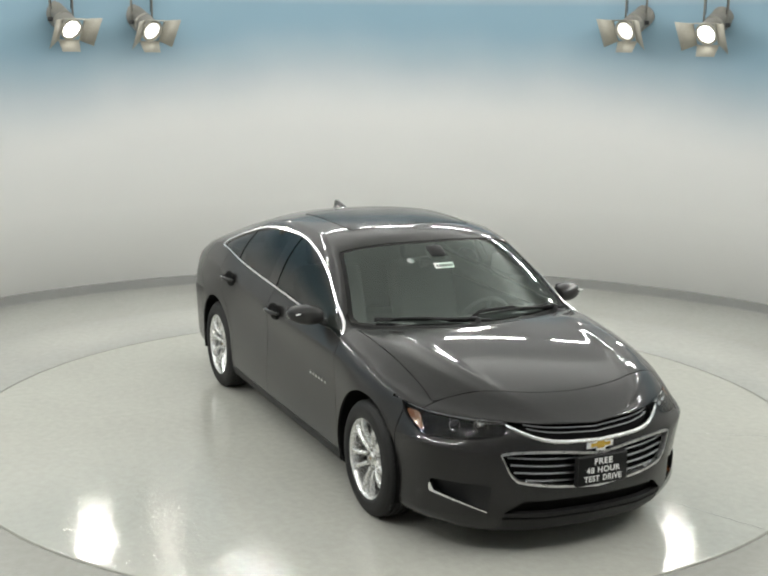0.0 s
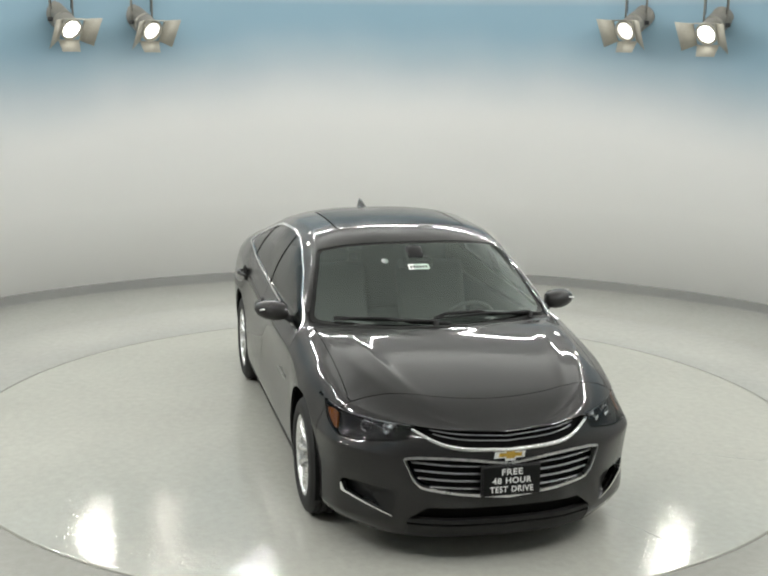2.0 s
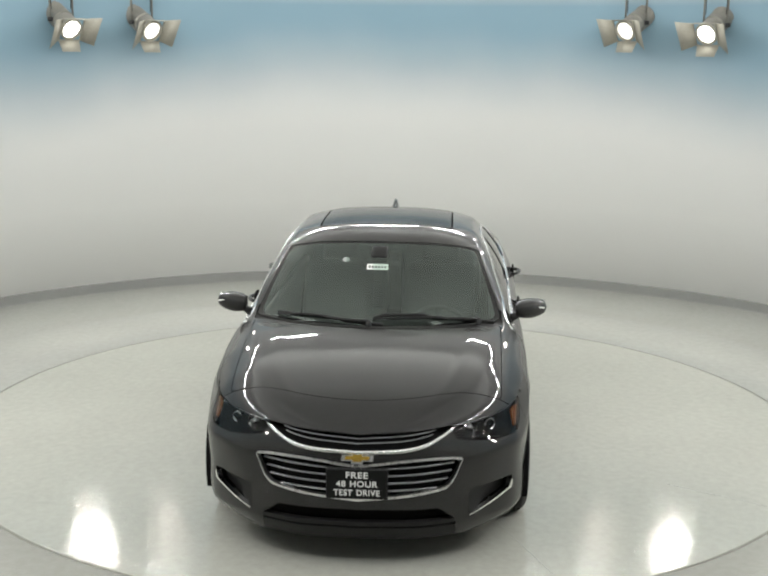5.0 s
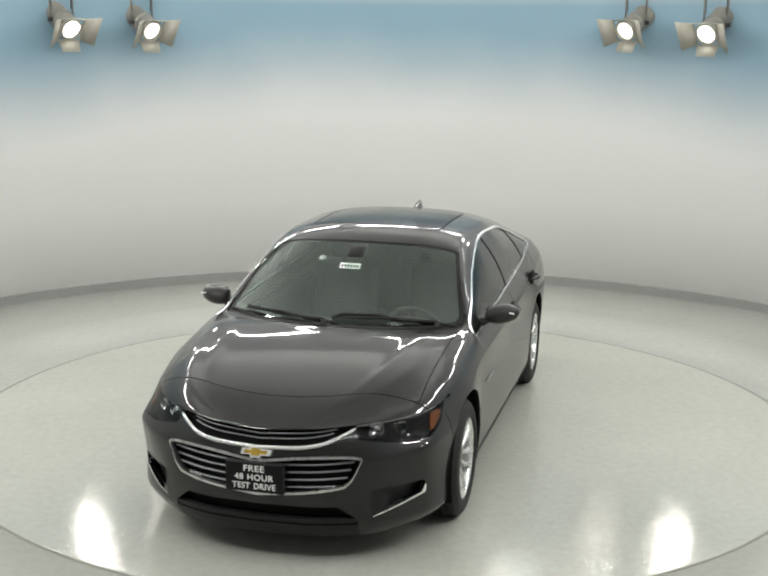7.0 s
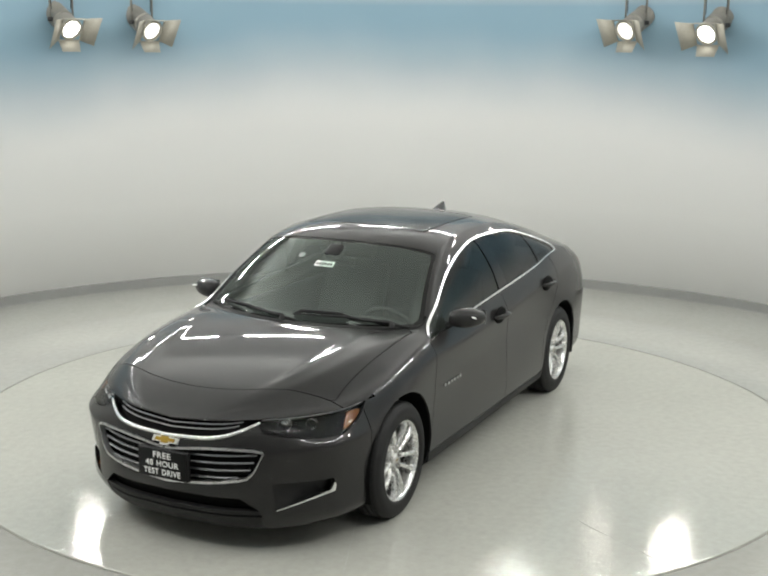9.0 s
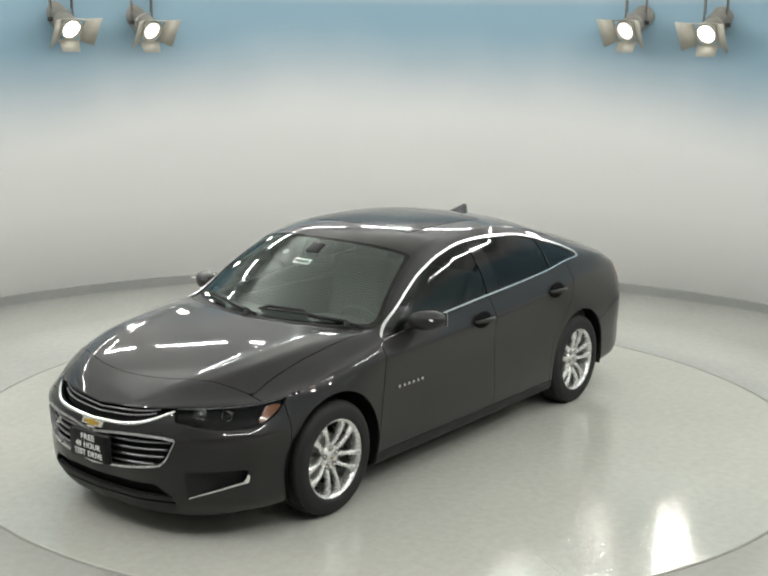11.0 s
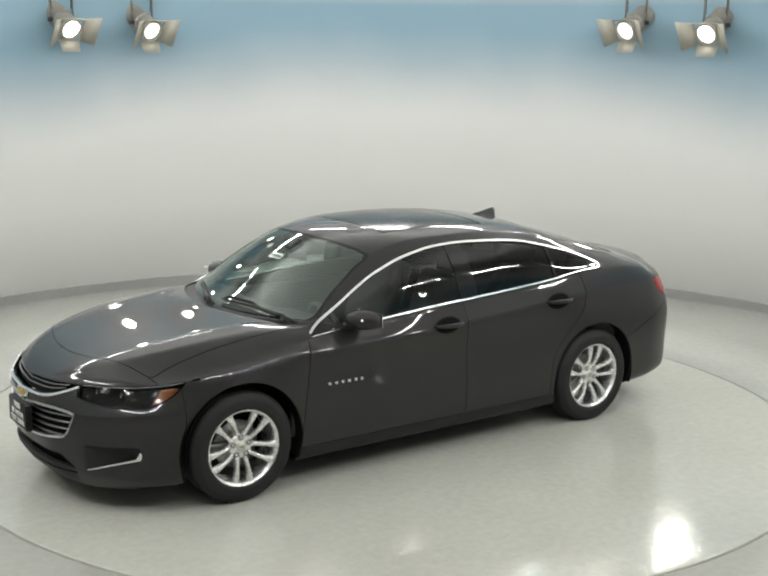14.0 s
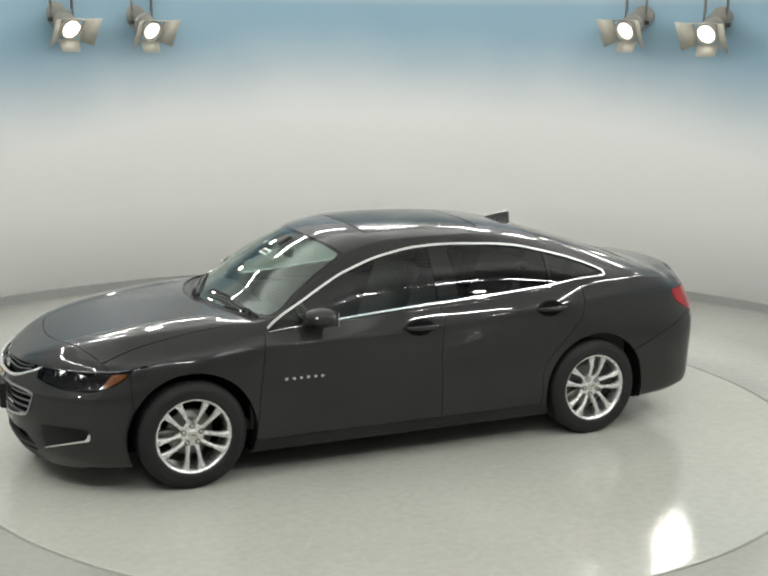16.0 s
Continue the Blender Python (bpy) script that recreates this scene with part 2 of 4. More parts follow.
RAIL = line((0, 2.345, 0, 0.722), (0.25, 2.315, 0.19, 0.742), (0.5, 2.205, 0.385, 0.790), (0.75, 2.03, 0.53, 0.851), (0.95, 1.90, 0.59, 0.884),
            flank(1.2, 0.637, 0.914), flank(1.54, 0.70, 0.951), flank(1.85, 0.750, 0.968), flank(2.0, 0.768, 0.974), flank(2.08, 0.770, 0.992), flank(2.3, 0.714, 1.150),
            flank(2.53, 0.650, 1.290), flank(2.65, 0.628, 1.345), flank(2.95, 0.606, 1.400), flank(3.45, 0.598, 1.408), flank(3.95, 0.596, 1.352),
            flank(4.35, 0.59, 1.272), flank(4.63, 0.612, 1.193), flank(4.85, 0.632, 1.122), flank(5.0, 0.62, 1.082), (5.2, -2.17, 0.55, 1.046),
            (5.4, -2.29, 0.45, 1.040), (5.7, -2.39, 0.25, 1.054), (6.1, -2.425, 0, 1.060))
UPPER = line((0, 2.392, 0, 0.655), (0.25, 2.368, 0.26, 0.665), (0.5, 2.262, 0.51, 0.668), (0.75, 2.085, 0.705, 0.675), (0.95, 1.955, 0.792, 0.685),
             flank(1.2, 0.853, 0.705), flank(1.54, 0.905, 0.765), flank(1.98, 0.908, 0.84), flank(2.5, 0.911, 0.852), flank(2.95, 0.912, 0.862), flank(3.4, 0.914, 0.892), flank(3.95, 0.915, 0.935),
             flank(4.55, 0.888, 0.965), flank(4.95, 0.845, 0.955), (5.2, -2.185, 0.765, 0.95), (5.4, -2.315, 0.63, 0.95), (5.7, -2.42, 0.37, 0.95), (6.1, -2.455, 0, 0.95))
MID = line((0, 2.408, 0, 0.56), (0.25, 2.385, 0.26, 0.56), (0.5, 2.288, 0.522, 0.585), (0.75, 2.128, 0.738, 0.60), (0.95, 1.992, 0.834, 0.605),
           flank(1.2, 0.889, 0.61), flank(1.54, 0.925, 0.65), flank(1.98, 0.908, 0.66), flank(2.95, 0.902, 0.68), flank(3.95, 0.912, 0.70),
           flank(4.36, 0.922, 0.72), flank(4.95, 0.892, 0.74), (5.2, -2.24, 0.812, 0.745), (5.4, -2.37, 0.675, 0.745), (5.7, -2.455, 0.40, 0.745), (6.1, -2.49, 0, 0.745))
LOWER = line((0, 2.40, 0, 0.39), (0.25, 2.38, 0.26, 0.39), (0.5, 2.285, 0.52, 0.40), (0.75, 2.104, 0.722, 0.40), (0.95, 1.964, 0.824, 0.40),
             flank(1.2, 0.886, 0.40), flank(1.54, 0.915, 0.40), flank(1.98, 0.905, 0.375), flank(2.95, 0.912, 0.37), flank(3.95, 0.915, 0.38),
             flank(4.36, 0.915, 0.42), flank(4.95, 0.885, 0.46), (5.2, -2.24, 0.81, 0.47), (5.4, -2.37, 0.67, 0.47), (5.7, -2.45, 0.40, 0.47), (6.1, -2.485, 0, 0.47))
SILL = line((0, 2.375, 0, 0.228), (0.25, 2.355, 0.26, 0.228), (0.5, 2.262, 0.515, 0.232), (0.75, 2.10, 0.725, 0.228), (0.95, 1.96, 0.82, 0.22),
            flank(1.2, 0.872, 0.22), flank(1.54, 0.885, 0.20), flank(1.98, 0.882, 0.198), flank(2.95, 0.885, 0.198), flank(3.95, 0.885, 0.200),
            flank(4.36, 0.88, 0.22), flank(4.95, 0.86, 0.25), (5.2, -2.222, 0.80, 0.268), (5.4, -2.35, 0.66, 0.278), (5.7, -2.435, 0.39, 0.285), (6.1, -2.465, 0, 0.285))
UNDER = line((0, 2.30, 0, 0.142), (0.25, 2.285, 0.25, 0.142), (0.5, 2.205, 0.49, 0.143), (0.75, 2.04, 0.67, 0.145), (0.95, 1.905, 0.75, 0.148),
             flank(1.2, 0.80, 0.155), flank(1.98, 0.81, 0.165), flank(3.95, 0.81, 0.165), flank(4.95, 0.78, 0.22), (5.2, -2.18, 0.70, 0.24), (5.4, -2.29, 0.57, 0.25), (5.7, -2.36, 0.34, 0.25), (6.1, -2.37, 0, 0.25))
STATIONS = sorted({round(0.035 * k, 4) for k in range(int(6.1 / 0.035) + 1)} | {6.1})


def crown_bow(x):
    """How far a cross-section leans forward at the middle: the screens and the cowl bow in plan."""
    return spline([(-2.5, 0), (-2.05, 0.0), (-1.9, -0.06), (-1.1, -0.05), (-0.7, 0.0), (0.0, 0.01), (0.2, 0.04), (0.43, 0.10), (0.75, 0.19), (0.95, 0.24), (1.15, 0.12), (1.45, 0.03), (1.9, 0.0), (2.4, 0.0)])(x)


def section(p):
    """Half a cross-section, from the middle of the top to the underside: (place, q) pairs."""
    e, r = EDGE(p), RAIL(p)
    bow = crown_bow(e.x)
    out = []
    for k in range(26):
        s = k / 26
        y = r.y * s
        x = e.x + bow * (1 - s * s)
        z0 = CENTRE_Z(e.x + bow)
        # the top bends from the crown's height down to the rail, flat in the middle and round at the side
        flat = min(max((e.x - 1.0) / 0.2, 0.0), 1.0)
        z = z0 + (r.z - z0) * ((0.40 - 0.29 * flat) * s ** 2 + (0.60 - 0.60 * flat) * s ** 4 + 0.89 * flat * s ** 14)
        # two soft creases run along the bonnet
        z += 0.0055 * flat * math.exp(-((s - 0.79) / 0.055) ** 2) * min(1.0, max(0.0, (2.2 - e.x) / 0.3))
        out.append((Vector((x, y, z)), s))
    side = e - r
    out_dir = Vector((0, 1, 0.35)).normalized()
    for k in range(12):
        s = k / 12
        bulge = 4 * s * (1 - s) * min(0.035, side.length * 0.07)
        out.append((r + side * s + out_dir * bulge, 1 + s))
    lines = [e, UPPER(p), MID(p), LOWER(p), SILL(p), UNDER(p)]
    crease = 0.85 * min(1.0, max(0.0, (p - 1.6) / 0.4)) * min(1.0, max(0.0, (5.0 - p) / 0.5))
    fold = 0.8 * min(1.0, max(0.0, (p - 0.4) / 0.2)) * min(1.0, max(0.0, (1.35 - p) / 0.25))
    for i in range(5):
        a, b = lines[i], lines[i + 1]
        before = lines[i - 1] if i else a + (r - a) * 0.25
        after = lines[i + 2] if i < 4 else b
        n = 8 if i < 4 else 3
        # the shoulder line is a crease along the doors
        if i == 0:
            after = after + (b * 2 - a - after) * crease
        elif i == 1:
            before = before + (a * 2 - b - before) * crease
            after = after + (b * 2 - a - after) * fold
        elif i == 2:
            before = before + (a * 2 - b - before) * fold
        for k in range(n):
            t = k / n
            out.append((((a * 2) + (b - before) * t + (before * 2 - a * 5 + b * 4 - after) * t * t + (a * 3 - before - b * 3 + after) * t ** 3) * 0.5, 2 + i + t))
    out.append((lines[5], 7.0))
    return out


class Skin:
    """Half the body as polygons over shared points, which can be cut along any curve."""

    def __init__(self):
        rows = [section(p) for p in STATIONS]
        n, w = len(rows), len(rows[0])
        pts = np.array([[tuple(v) for v, q in r] for r in rows])
        du, dv = np.gradient(pts, axis=0), np.gradient(pts, axis=1)
        nor = np.cross(dv, du)
        nor[0, :27] = nor[1, :27]
        nor[-1, :27] = nor[-2, :27]
        nor /= np.maximum(np.linalg.norm(nor, axis=2, keepdims=True), 1e-9)
        self.data = []
        for i in range(n):
            for j in range(w):
                self.data.append(np.concatenate([pts[i, j], nor[i, j], [STATIONS[i], rows[i][j][1]]]))
        self.polys = [(i * w + j, i * w + j + 1, (i + 1) * w + j + 1, (i + 1) * w + j) for i in range(n - 1) for j in range(w - 1)]

    def cut(self, polys, f):
        """Splits polygons where f(x, y, z, p, q) changes sign: (those where f > 0, those where f <= 0)."""
        value, edge = {}, {}

        def val(i):
            if i not in value:
                d = self.data[i]
                value[i] = f(d[0], d[1], d[2], d[6], d[7])
            return value[i]

        def cross(a, b):
            key = (min(a, b), max(a, b))
            if key not in edge:
                lo, hi = self.data[key[0]], self.data[key[1]]
                s0, t0, t1 = val(key[0]) > 0, 0.0, 1.0
                for _ in range(14):
                    t = (t0 + t1) / 2
                    d = lo + (hi - lo) * t
                    if (f(d[0], d[1], d[2], d[6], d[7]) > 0) == s0:
                        t0 = t
                    else:
                        t1 = t
                self.data.append(lo + (hi - lo) * ((t0 + t1) / 2))
                edge[key] = len(self.data) - 1
            return edge[key]

        plus, minus = [], []
        for poly in polys:
            signs = [val(i) > 0 for i in poly]
            if all(signs):
                plus.append(poly)
            elif not any(signs):
                minus.append(poly)
            else:
                p, m = [], []
                for k, a in enumerate(poly):
                    b = poly[(k + 1) % len(poly)]
                    (p if signs[k] else m).append(a)
                    if signs[k] != signs[(k + 1) % len(poly)]:
                        c = cross(a, b)
                        p.append(c)
                        m.append(c)
                if len(p) > 2:
                    plus.append(tuple(p))
                if len(m) > 2:
                    minus.append(tuple(m))
        return plus, minus

    def build(self, name, polys, material, parent, sides=(1,), lift=0.0, thick=0.0, label=""):
        """A panel from polygons, on the left (1), right (-1) or both sides in one mesh; lift moves it along its normals, thick folds its rim inwards."""
        verts, normals, faces, middle = [], [], [], {}
        for s in sides:
            index = dict(middle)
            loop = {}
            for poly in polys:
                ids = []
                for i in poly:
                    if i not in index:
                        d = self.data[i]
                        n = d[3:6]
                        index[i] = len(verts)
                        q = d[:3] + n * (lift(d) if callable(lift) else lift)
                        verts.append((q[0], s * q[1], q[2]))
                        if abs(q[1]) < 1e-6 and len(sides) == 2:
                            middle[i] = index[i]
                            n = np.array([n[0], 0.0, n[2]])
                        normals.append((n[0], s * n[1], n[2]))
                    if not ids or ids[-1] != index[i]:
                        ids.append(index[i])
                if len(ids) > 2:
                    faces.append(ids if s > 0 else ids[::-1])
                    for k in range(len(poly)):
                        a, b = poly[k], poly[(k + 1) % len(poly)]
                        if (b, a) in loop:
                            del loop[(b, a)]
                        else:
                            loop[(a, b)] = 1
            if thick:
                rim = {}
                for a, b in loop:
                    da, db = self.data[a], self.data[b]
                    if len(sides) == 2 and abs(da[1]) < 1e-5 and abs(db[1]) < 1e-5:
                        continue
                    four = []
                    for i, deep in ((a, 0), (a, 1), (b, 1), (b, 0)):
                        if (i, deep) not in rim:
                            d = self.data[i]
                            q = d[:3] + d[3:6] * (lift - thick * deep)
                            rim[(i, deep)] = len(verts)
                            verts.append((q[0], s * q[1], q[2]))
                            t = (db[:3] - da[:3])
                            o = np.cross(t, d[3:6])
                            o = o / max(np.linalg.norm(o), 1e-9)
                            normals.append((o[0], s * o[1], o[2]))
                        four.append(rim[(i, deep)])
                    faces.append(four if s > 0 else four[::-1])
        me = bpy.data.meshes.new(name)
        me.from_pydata(verts, [], faces)
        me.materials.append(material)
        me.polygons.foreach_set("use_smooth", [True] * len(me.polygons))
        me.update()
        me.normals_split_custom_set_from_vertices(normals)
        ob = new(name, me)
        ob.parent = parent
        return tagged(ob, label) if label else ob


# ---- the car's materials ----
def car_paint():
    """Dark grey metallic: fine flakes under a clear coat."""
    m = shader("car_paint", (0.014, 0.014, 0.0135), 0.45, 0.0, Coat_Weight=0.8, Coat_Roughness=0.02, Coat_IOR=1.42, Specular_IOR_Level=0.08)
    b = m.node_tree.nodes["Principled BSDF"]
    tc = node(m, "ShaderNodeTexCoord")
    cells = node(m, "ShaderNodeTexVoronoi", {"Scale": 900.0}, {"Vector": tc.outputs["Object"]})
    bright = node(m, "ShaderNodeSeparateColor", {}, {"Color": cells.outputs["Color"]})
    f = math_node(m, "ADD", math_node(m, "MULTIPLY", bright.outputs[0], 0.6), math_node(m, "MULTIPLY", noise_of(m, 2.5), 0.4))
    m.node_tree.links.new(mix_color(m, f, (0.0100, 0.0096, 0.0095), (0.0245, 0.0236, 0.0233)), b.inputs["Base Color"])
    return m


def window_glass(name, tint, ior=1.5, sheen=(1, 1, 1)):
    """A thin tinted pane: looks through, and mirrors by its gloss."""
    m = bpy.data.materials.new(name)
    m.use_nodes = True
    t = m.node_tree
    t.nodes.remove(t.nodes["Principled BSDF"])
    clear = node(m, "ShaderNodeBsdfTransparent", {"Color": (*tint, 1)})
    gloss = node(m, "ShaderNodeBsdfGlossy", {"Color": (*sheen, 1), "Roughness": 0.02})
    fr = node(m, "ShaderNodeFresnel", {"IOR": ior})
    mix = node(m, "ShaderNodeMixShader", {}, {0: fr.outputs[0], 1: clear.outputs[0], 2: gloss.outputs[0]})
    t.links.new(mix.outputs[0], t.nodes["Material Output"].inputs[0])
    return m


PAINT = car_paint()
CHROME = vary(shader("chrome", (0.82, 0.82, 0.82), 0.12, 1.0), 0.03, 200, 20, 0.04)
DARK_CHROME = vary(shader("dark_chrome", (0.17, 0.17, 0.175), 0.32, 1.0), 0.06, 150, 15, 0.05)
SLAT = vary(shader("grille_silver", (0.25, 0.25, 0.255), 0.36, 1.0), 0.06, 150, 15, 0.05)
BRIGHT = vary(shader("bright_trim", (0.85, 0.85, 0.85), 0.24, 1.0), 0.03, 200, 20, 0.05)
SATIN = vary(shader("satin_chrome", (0.62, 0.62, 0.62), 0.28, 1.0), 0.05, 200, 20, 0.06)
ALLOY = vary(shader("alloy_silver", (0.74, 0.74, 0.73), 0.27, 0.85, Coat_Weight=0.5, Coat_Roughness=0.08), 0.05, 120, 12, 0.05)
BLACK = vary(shader("black_plastic", (0.010, 0.010, 0.010), 0.55, 0.0, Specular_IOR_Level=0.3), 0.2, 150, 10, 0.08, 0.15, 500)
GLOSS_BLACK = shader("gloss_black", (0.006, 0.006, 0.006), 0.06, 0.0, Specular_IOR_Level=0.4)
ROOF_GLASS = vary(shader("roof_glass", (0.016, 0.016, 0.016), 0.16, 0.0, Specular_IOR_Level=0.15), 0.1, 40, 4, 0.03)
SHELL = shader("dark_cavity", (0.006, 0.006, 0.006), 0.9, 0.0, Specular_IOR_Level=0.1)
RUBBER = vary(shader("tyre_rubber", (0.012, 0.012, 0.012), 0.65, 0.0, Specular_IOR_Level=0.3), 0.2, 90, 8, 0.08, 0.2, 300)
TRIM = vary(shader("cabin_trim", (0.05, 0.05, 0.048), 0.7), 0.15, 120, 9, 0.08, 0.2, 400)
CLOTH = vary(shader("seat_cloth", (0.075, 0.073, 0.07), 0.9), 0.2, 300, 12, 0.05, 0.4, 700)
LINER = vary(shader("headliner", (0.30, 0.29, 0.27), 0.95), 0.08)
SCREEN = window_glass("screen_glass", (0.66, 0.76, 0.71), 2.05, (0.90, 1.0, 0.95))
PRIVACY = window_glass("tinted_glass", (0.10, 0.115, 0.11), 1.42)
DOOR_GLASS = window_glass("light_tinted_glass", (0.52, 0.60, 0.56), 1.42)
LENS = window_glass("lamp_lens", (0.85, 0.86, 0.86), 1.25)
AMBER = shader("amber_lens", (0.15, 0.047, 0.008), 0.15, 0.0, Coat_Weight=0.6)
RED = shader("red_lens", (0.24, 0.003, 0.008), 0.12, 0.0, Specular_IOR_Level=0.3)
PLATE_BLACK = vary(shader("plate_black", (0.006, 0.006, 0.006), 0.4, 0.0, Specular_IOR_Level=0.2), 0.1, 60, 6, 0.04)
PRINT_WHITE = shader("print_white", (0.80, 0.80, 0.78), 0.5)
GOLD = vary(shader("gold_enamel", (0.46, 0.30, 0.055), 0.25, 0.55), 0.12, 120, 15, 0.05)
STEEL = vary(shader("brake_steel", (0.22, 0.21, 0.20), 0.4, 1.0), 0.15, 60, 6, 0.1)

# ---- the body, cut into its panels ----
SKIN = Skin()
ARCH_R = {1: 0.396, -1: 0.392}
GAP_HALF = 0.0023


def seam(polys, f, g=GAP_HALF):
    """Parts polygons along f = 0 and leaves a shut line between them: (inside, outside)."""
    inside, rest = SKIN.cut(polys, lambda *a: f(*a) - g)
    _, outside = SKIN.cut(rest, lambda *a: f(*a) + g)
    return inside, outside


def arch(x, y, z, p, q):
    if q < 2.15:
        return 1.0
    s = 1 if x > 0 else -1
    return math.hypot(x - s * AXLE, z - HUB_Z) - ARCH_R[s]


def ellipse_min(*v):
    """Smallest of several, with the corner rounded off."""
    a = sorted(v)
    h = max(0.03 - (a[1] - a[0]), 0.0)
    return a[0] - h * h * 0.25 / 0.03


DLO_TOP = spline([(-1.56, 1.090), (-1.53, 1.122), (-1.47, 1.156), (-1.27, 1.232), (-1.07, 1.286), (-0.88, 1.328), (-0.69, 1.350), (-0.32, 1.366), (-0.15, 1.360), (0.10, 1.325),
                  (0.37, 1.244), (0.53, 1.170), (0.72, 1.066), (0.92, 0.952)])
HEAD_LOW = spline([(0.44, 0.70), (0.52, 0.678), (0.75, 0.645), (0.93, 0.645), (1.08, 0.682), (1.22, 0.772)])
BAR_Z = spline([(0, 0.652), (0.2, 0.66), (0.34, 0.682), (0.42, 0.712), (0.50, 0.752), (0.6, 0.80)])
GRILLE_TOP = spline([(0, 0.580), (0.10, 0.590), (0.20, 0.603), (0.34, 0.612), (0.46, 0.608), (0.52, 0.598), (0.6, 0.59)])
GRILLE_LOW = spline([(0, 0.388), (0.2, 0.405), (0.40, 0.432), (0.44, 0.440), (0.47, 0.465), (0.53, 0.592), (0.6, 0.74)])
REAR_DOOR_X = spline([(0.2, -0.985), (0.49, -0.995), (0.62, -1.07), (0.75, -1.195), (0.87, -1.28), (1.0, -1.30), (1.2, -1.29)])


def windscreen(x, y, z, p, q):
    if q > 1.02 or x < 0.2 or x > 1.3:
        return -1.0
    return ellipse_min(1.135 - 0.45 * y * y - x, x - 0.43 + 0.22 * y * y, (0.982 - q) * 0.65)


def rear_screen(x, y, z, p, q):
    if q > 1.02 or x > -0.9 or x < -2.1:
        return -1.0
    return ellipse_min(-1.12 - x, x + 1.86 + 0.10 * y * y, (0.93 - q) * 0.6)


def sunroof(x, y, z, p, q):
    if q > 1.02 or x > 0.6 or x < -1.0:
        return -1.0
    return ellipse_min(0.445 - y, 0.15 - 0.12 * y * y - x, x + 0.70)


def bonnet(x, y, z, p, q):
    if q > 1.98 or x < 0.8:
        return -1.0
    return ellipse_min(2.135 - 0.42 * y * y - x, x - 1.205 + 0.42 * y * y, 0.735 + 0.025 * (1.75 - x) - y)


def cowl(x, y, z, p, q):
    if q > 1.6 or x < 0.8:
        return -1.0
    return min(1.199 - 0.42 * y * y - x, 0.765 - y)


def side_window(x, y, z, p, q):
    if q < 0.9 or q > 2.1 or x > 0.93 or x < -1.57:
        return -1.0
    a, b, c = DLO_TOP(x) - z, (1.975 - q) * 0.45, x + 1.515
    h = max(0.09 - abs(a - b), 0.0) * max(0.0, min(1.0, (-1.2 - x) / 0.2))
    return min(min(a, b) - h * h / 0.36, c)


def headlamp(x, y, z, p, q):
    if p > 1.3 or p < 0.3 or q > 4 or q < 1.9:
        return -1.0
    return min(z - HEAD_LOW(p), (q - 2.03) * 0.09, (p - 0.475) * 0.8 + (z - 0.72) * 0.35)


def upper_grille(x, y, z, p, q):
    if p > 0.7 or q < 1.9 or q > 4:
        return -1.0
    return min(z - BAR_Z(y), (q - 2.06) * 0.08)


def lower_grille(x, y, z, p, q):
    if p > 0.8 or q < 2.5:
        return -1.0
    return min(GRILLE_TOP(y) - z, z - GRILLE_LOW(y))


def fog_recess(x, y, z, p, q):
    if p > 1.2 or p < 0.4 or q < 3.5:
        return -1.0
    return min(0.418 - z, z - (0.262 + 0.35 * max(0.0, y - 0.56)), y - 0.572 + (z - 0.26) * 0.10, 0.80 - y - abs(z - 0.37) * 0.15)


def intake(x, y, z, p, q):
    if p > 1.0 or q < 4:
        return -1.0
    return min(0.338 - z, 0.50 - y - max(0.0, z - 0.262) * 1.2)


def tail_lamp(x, y, z, p, q):
    if x > -1.9 or q < 1.6:
        return -1.0
    return min(z - 0.785 - max(0.0, x + 2.30) * 0.50, 0.965 - z, -2.07 - x - (0.965 - z) * 0.45)


def surface(p, z):
    """The nose's surface at p and the height z."""
    lines = [EDGE(p), UPPER(p), MID(p), LOWER(p), SILL(p)]
    for a, b in zip(lines, lines[1:]):
        if a.z >= z >= b.z:
            return a + (b - a) * ((a.z - z) / (a.z - b.z))
    return lines[0] if z > lines[0].z else lines[-1]


def nose_bar(height, reach, out, radius, squash):
    """A bar across the nose that follows its bow; height and radius run with the way from the middle."""
    path, radii = [], []
    for k in range(-20, 21):
        y = reach * k / 20
        z = height(abs(y))
        p = min((0.005 * i for i in range(130)), key=lambda t: abs(surface(t, z).y - abs(y)))
        path.append((surface(p, z).x + out, y, z))
        radii.append(radius(abs(k) / 20))
    return tube(path, radii, 12, squash=squash)


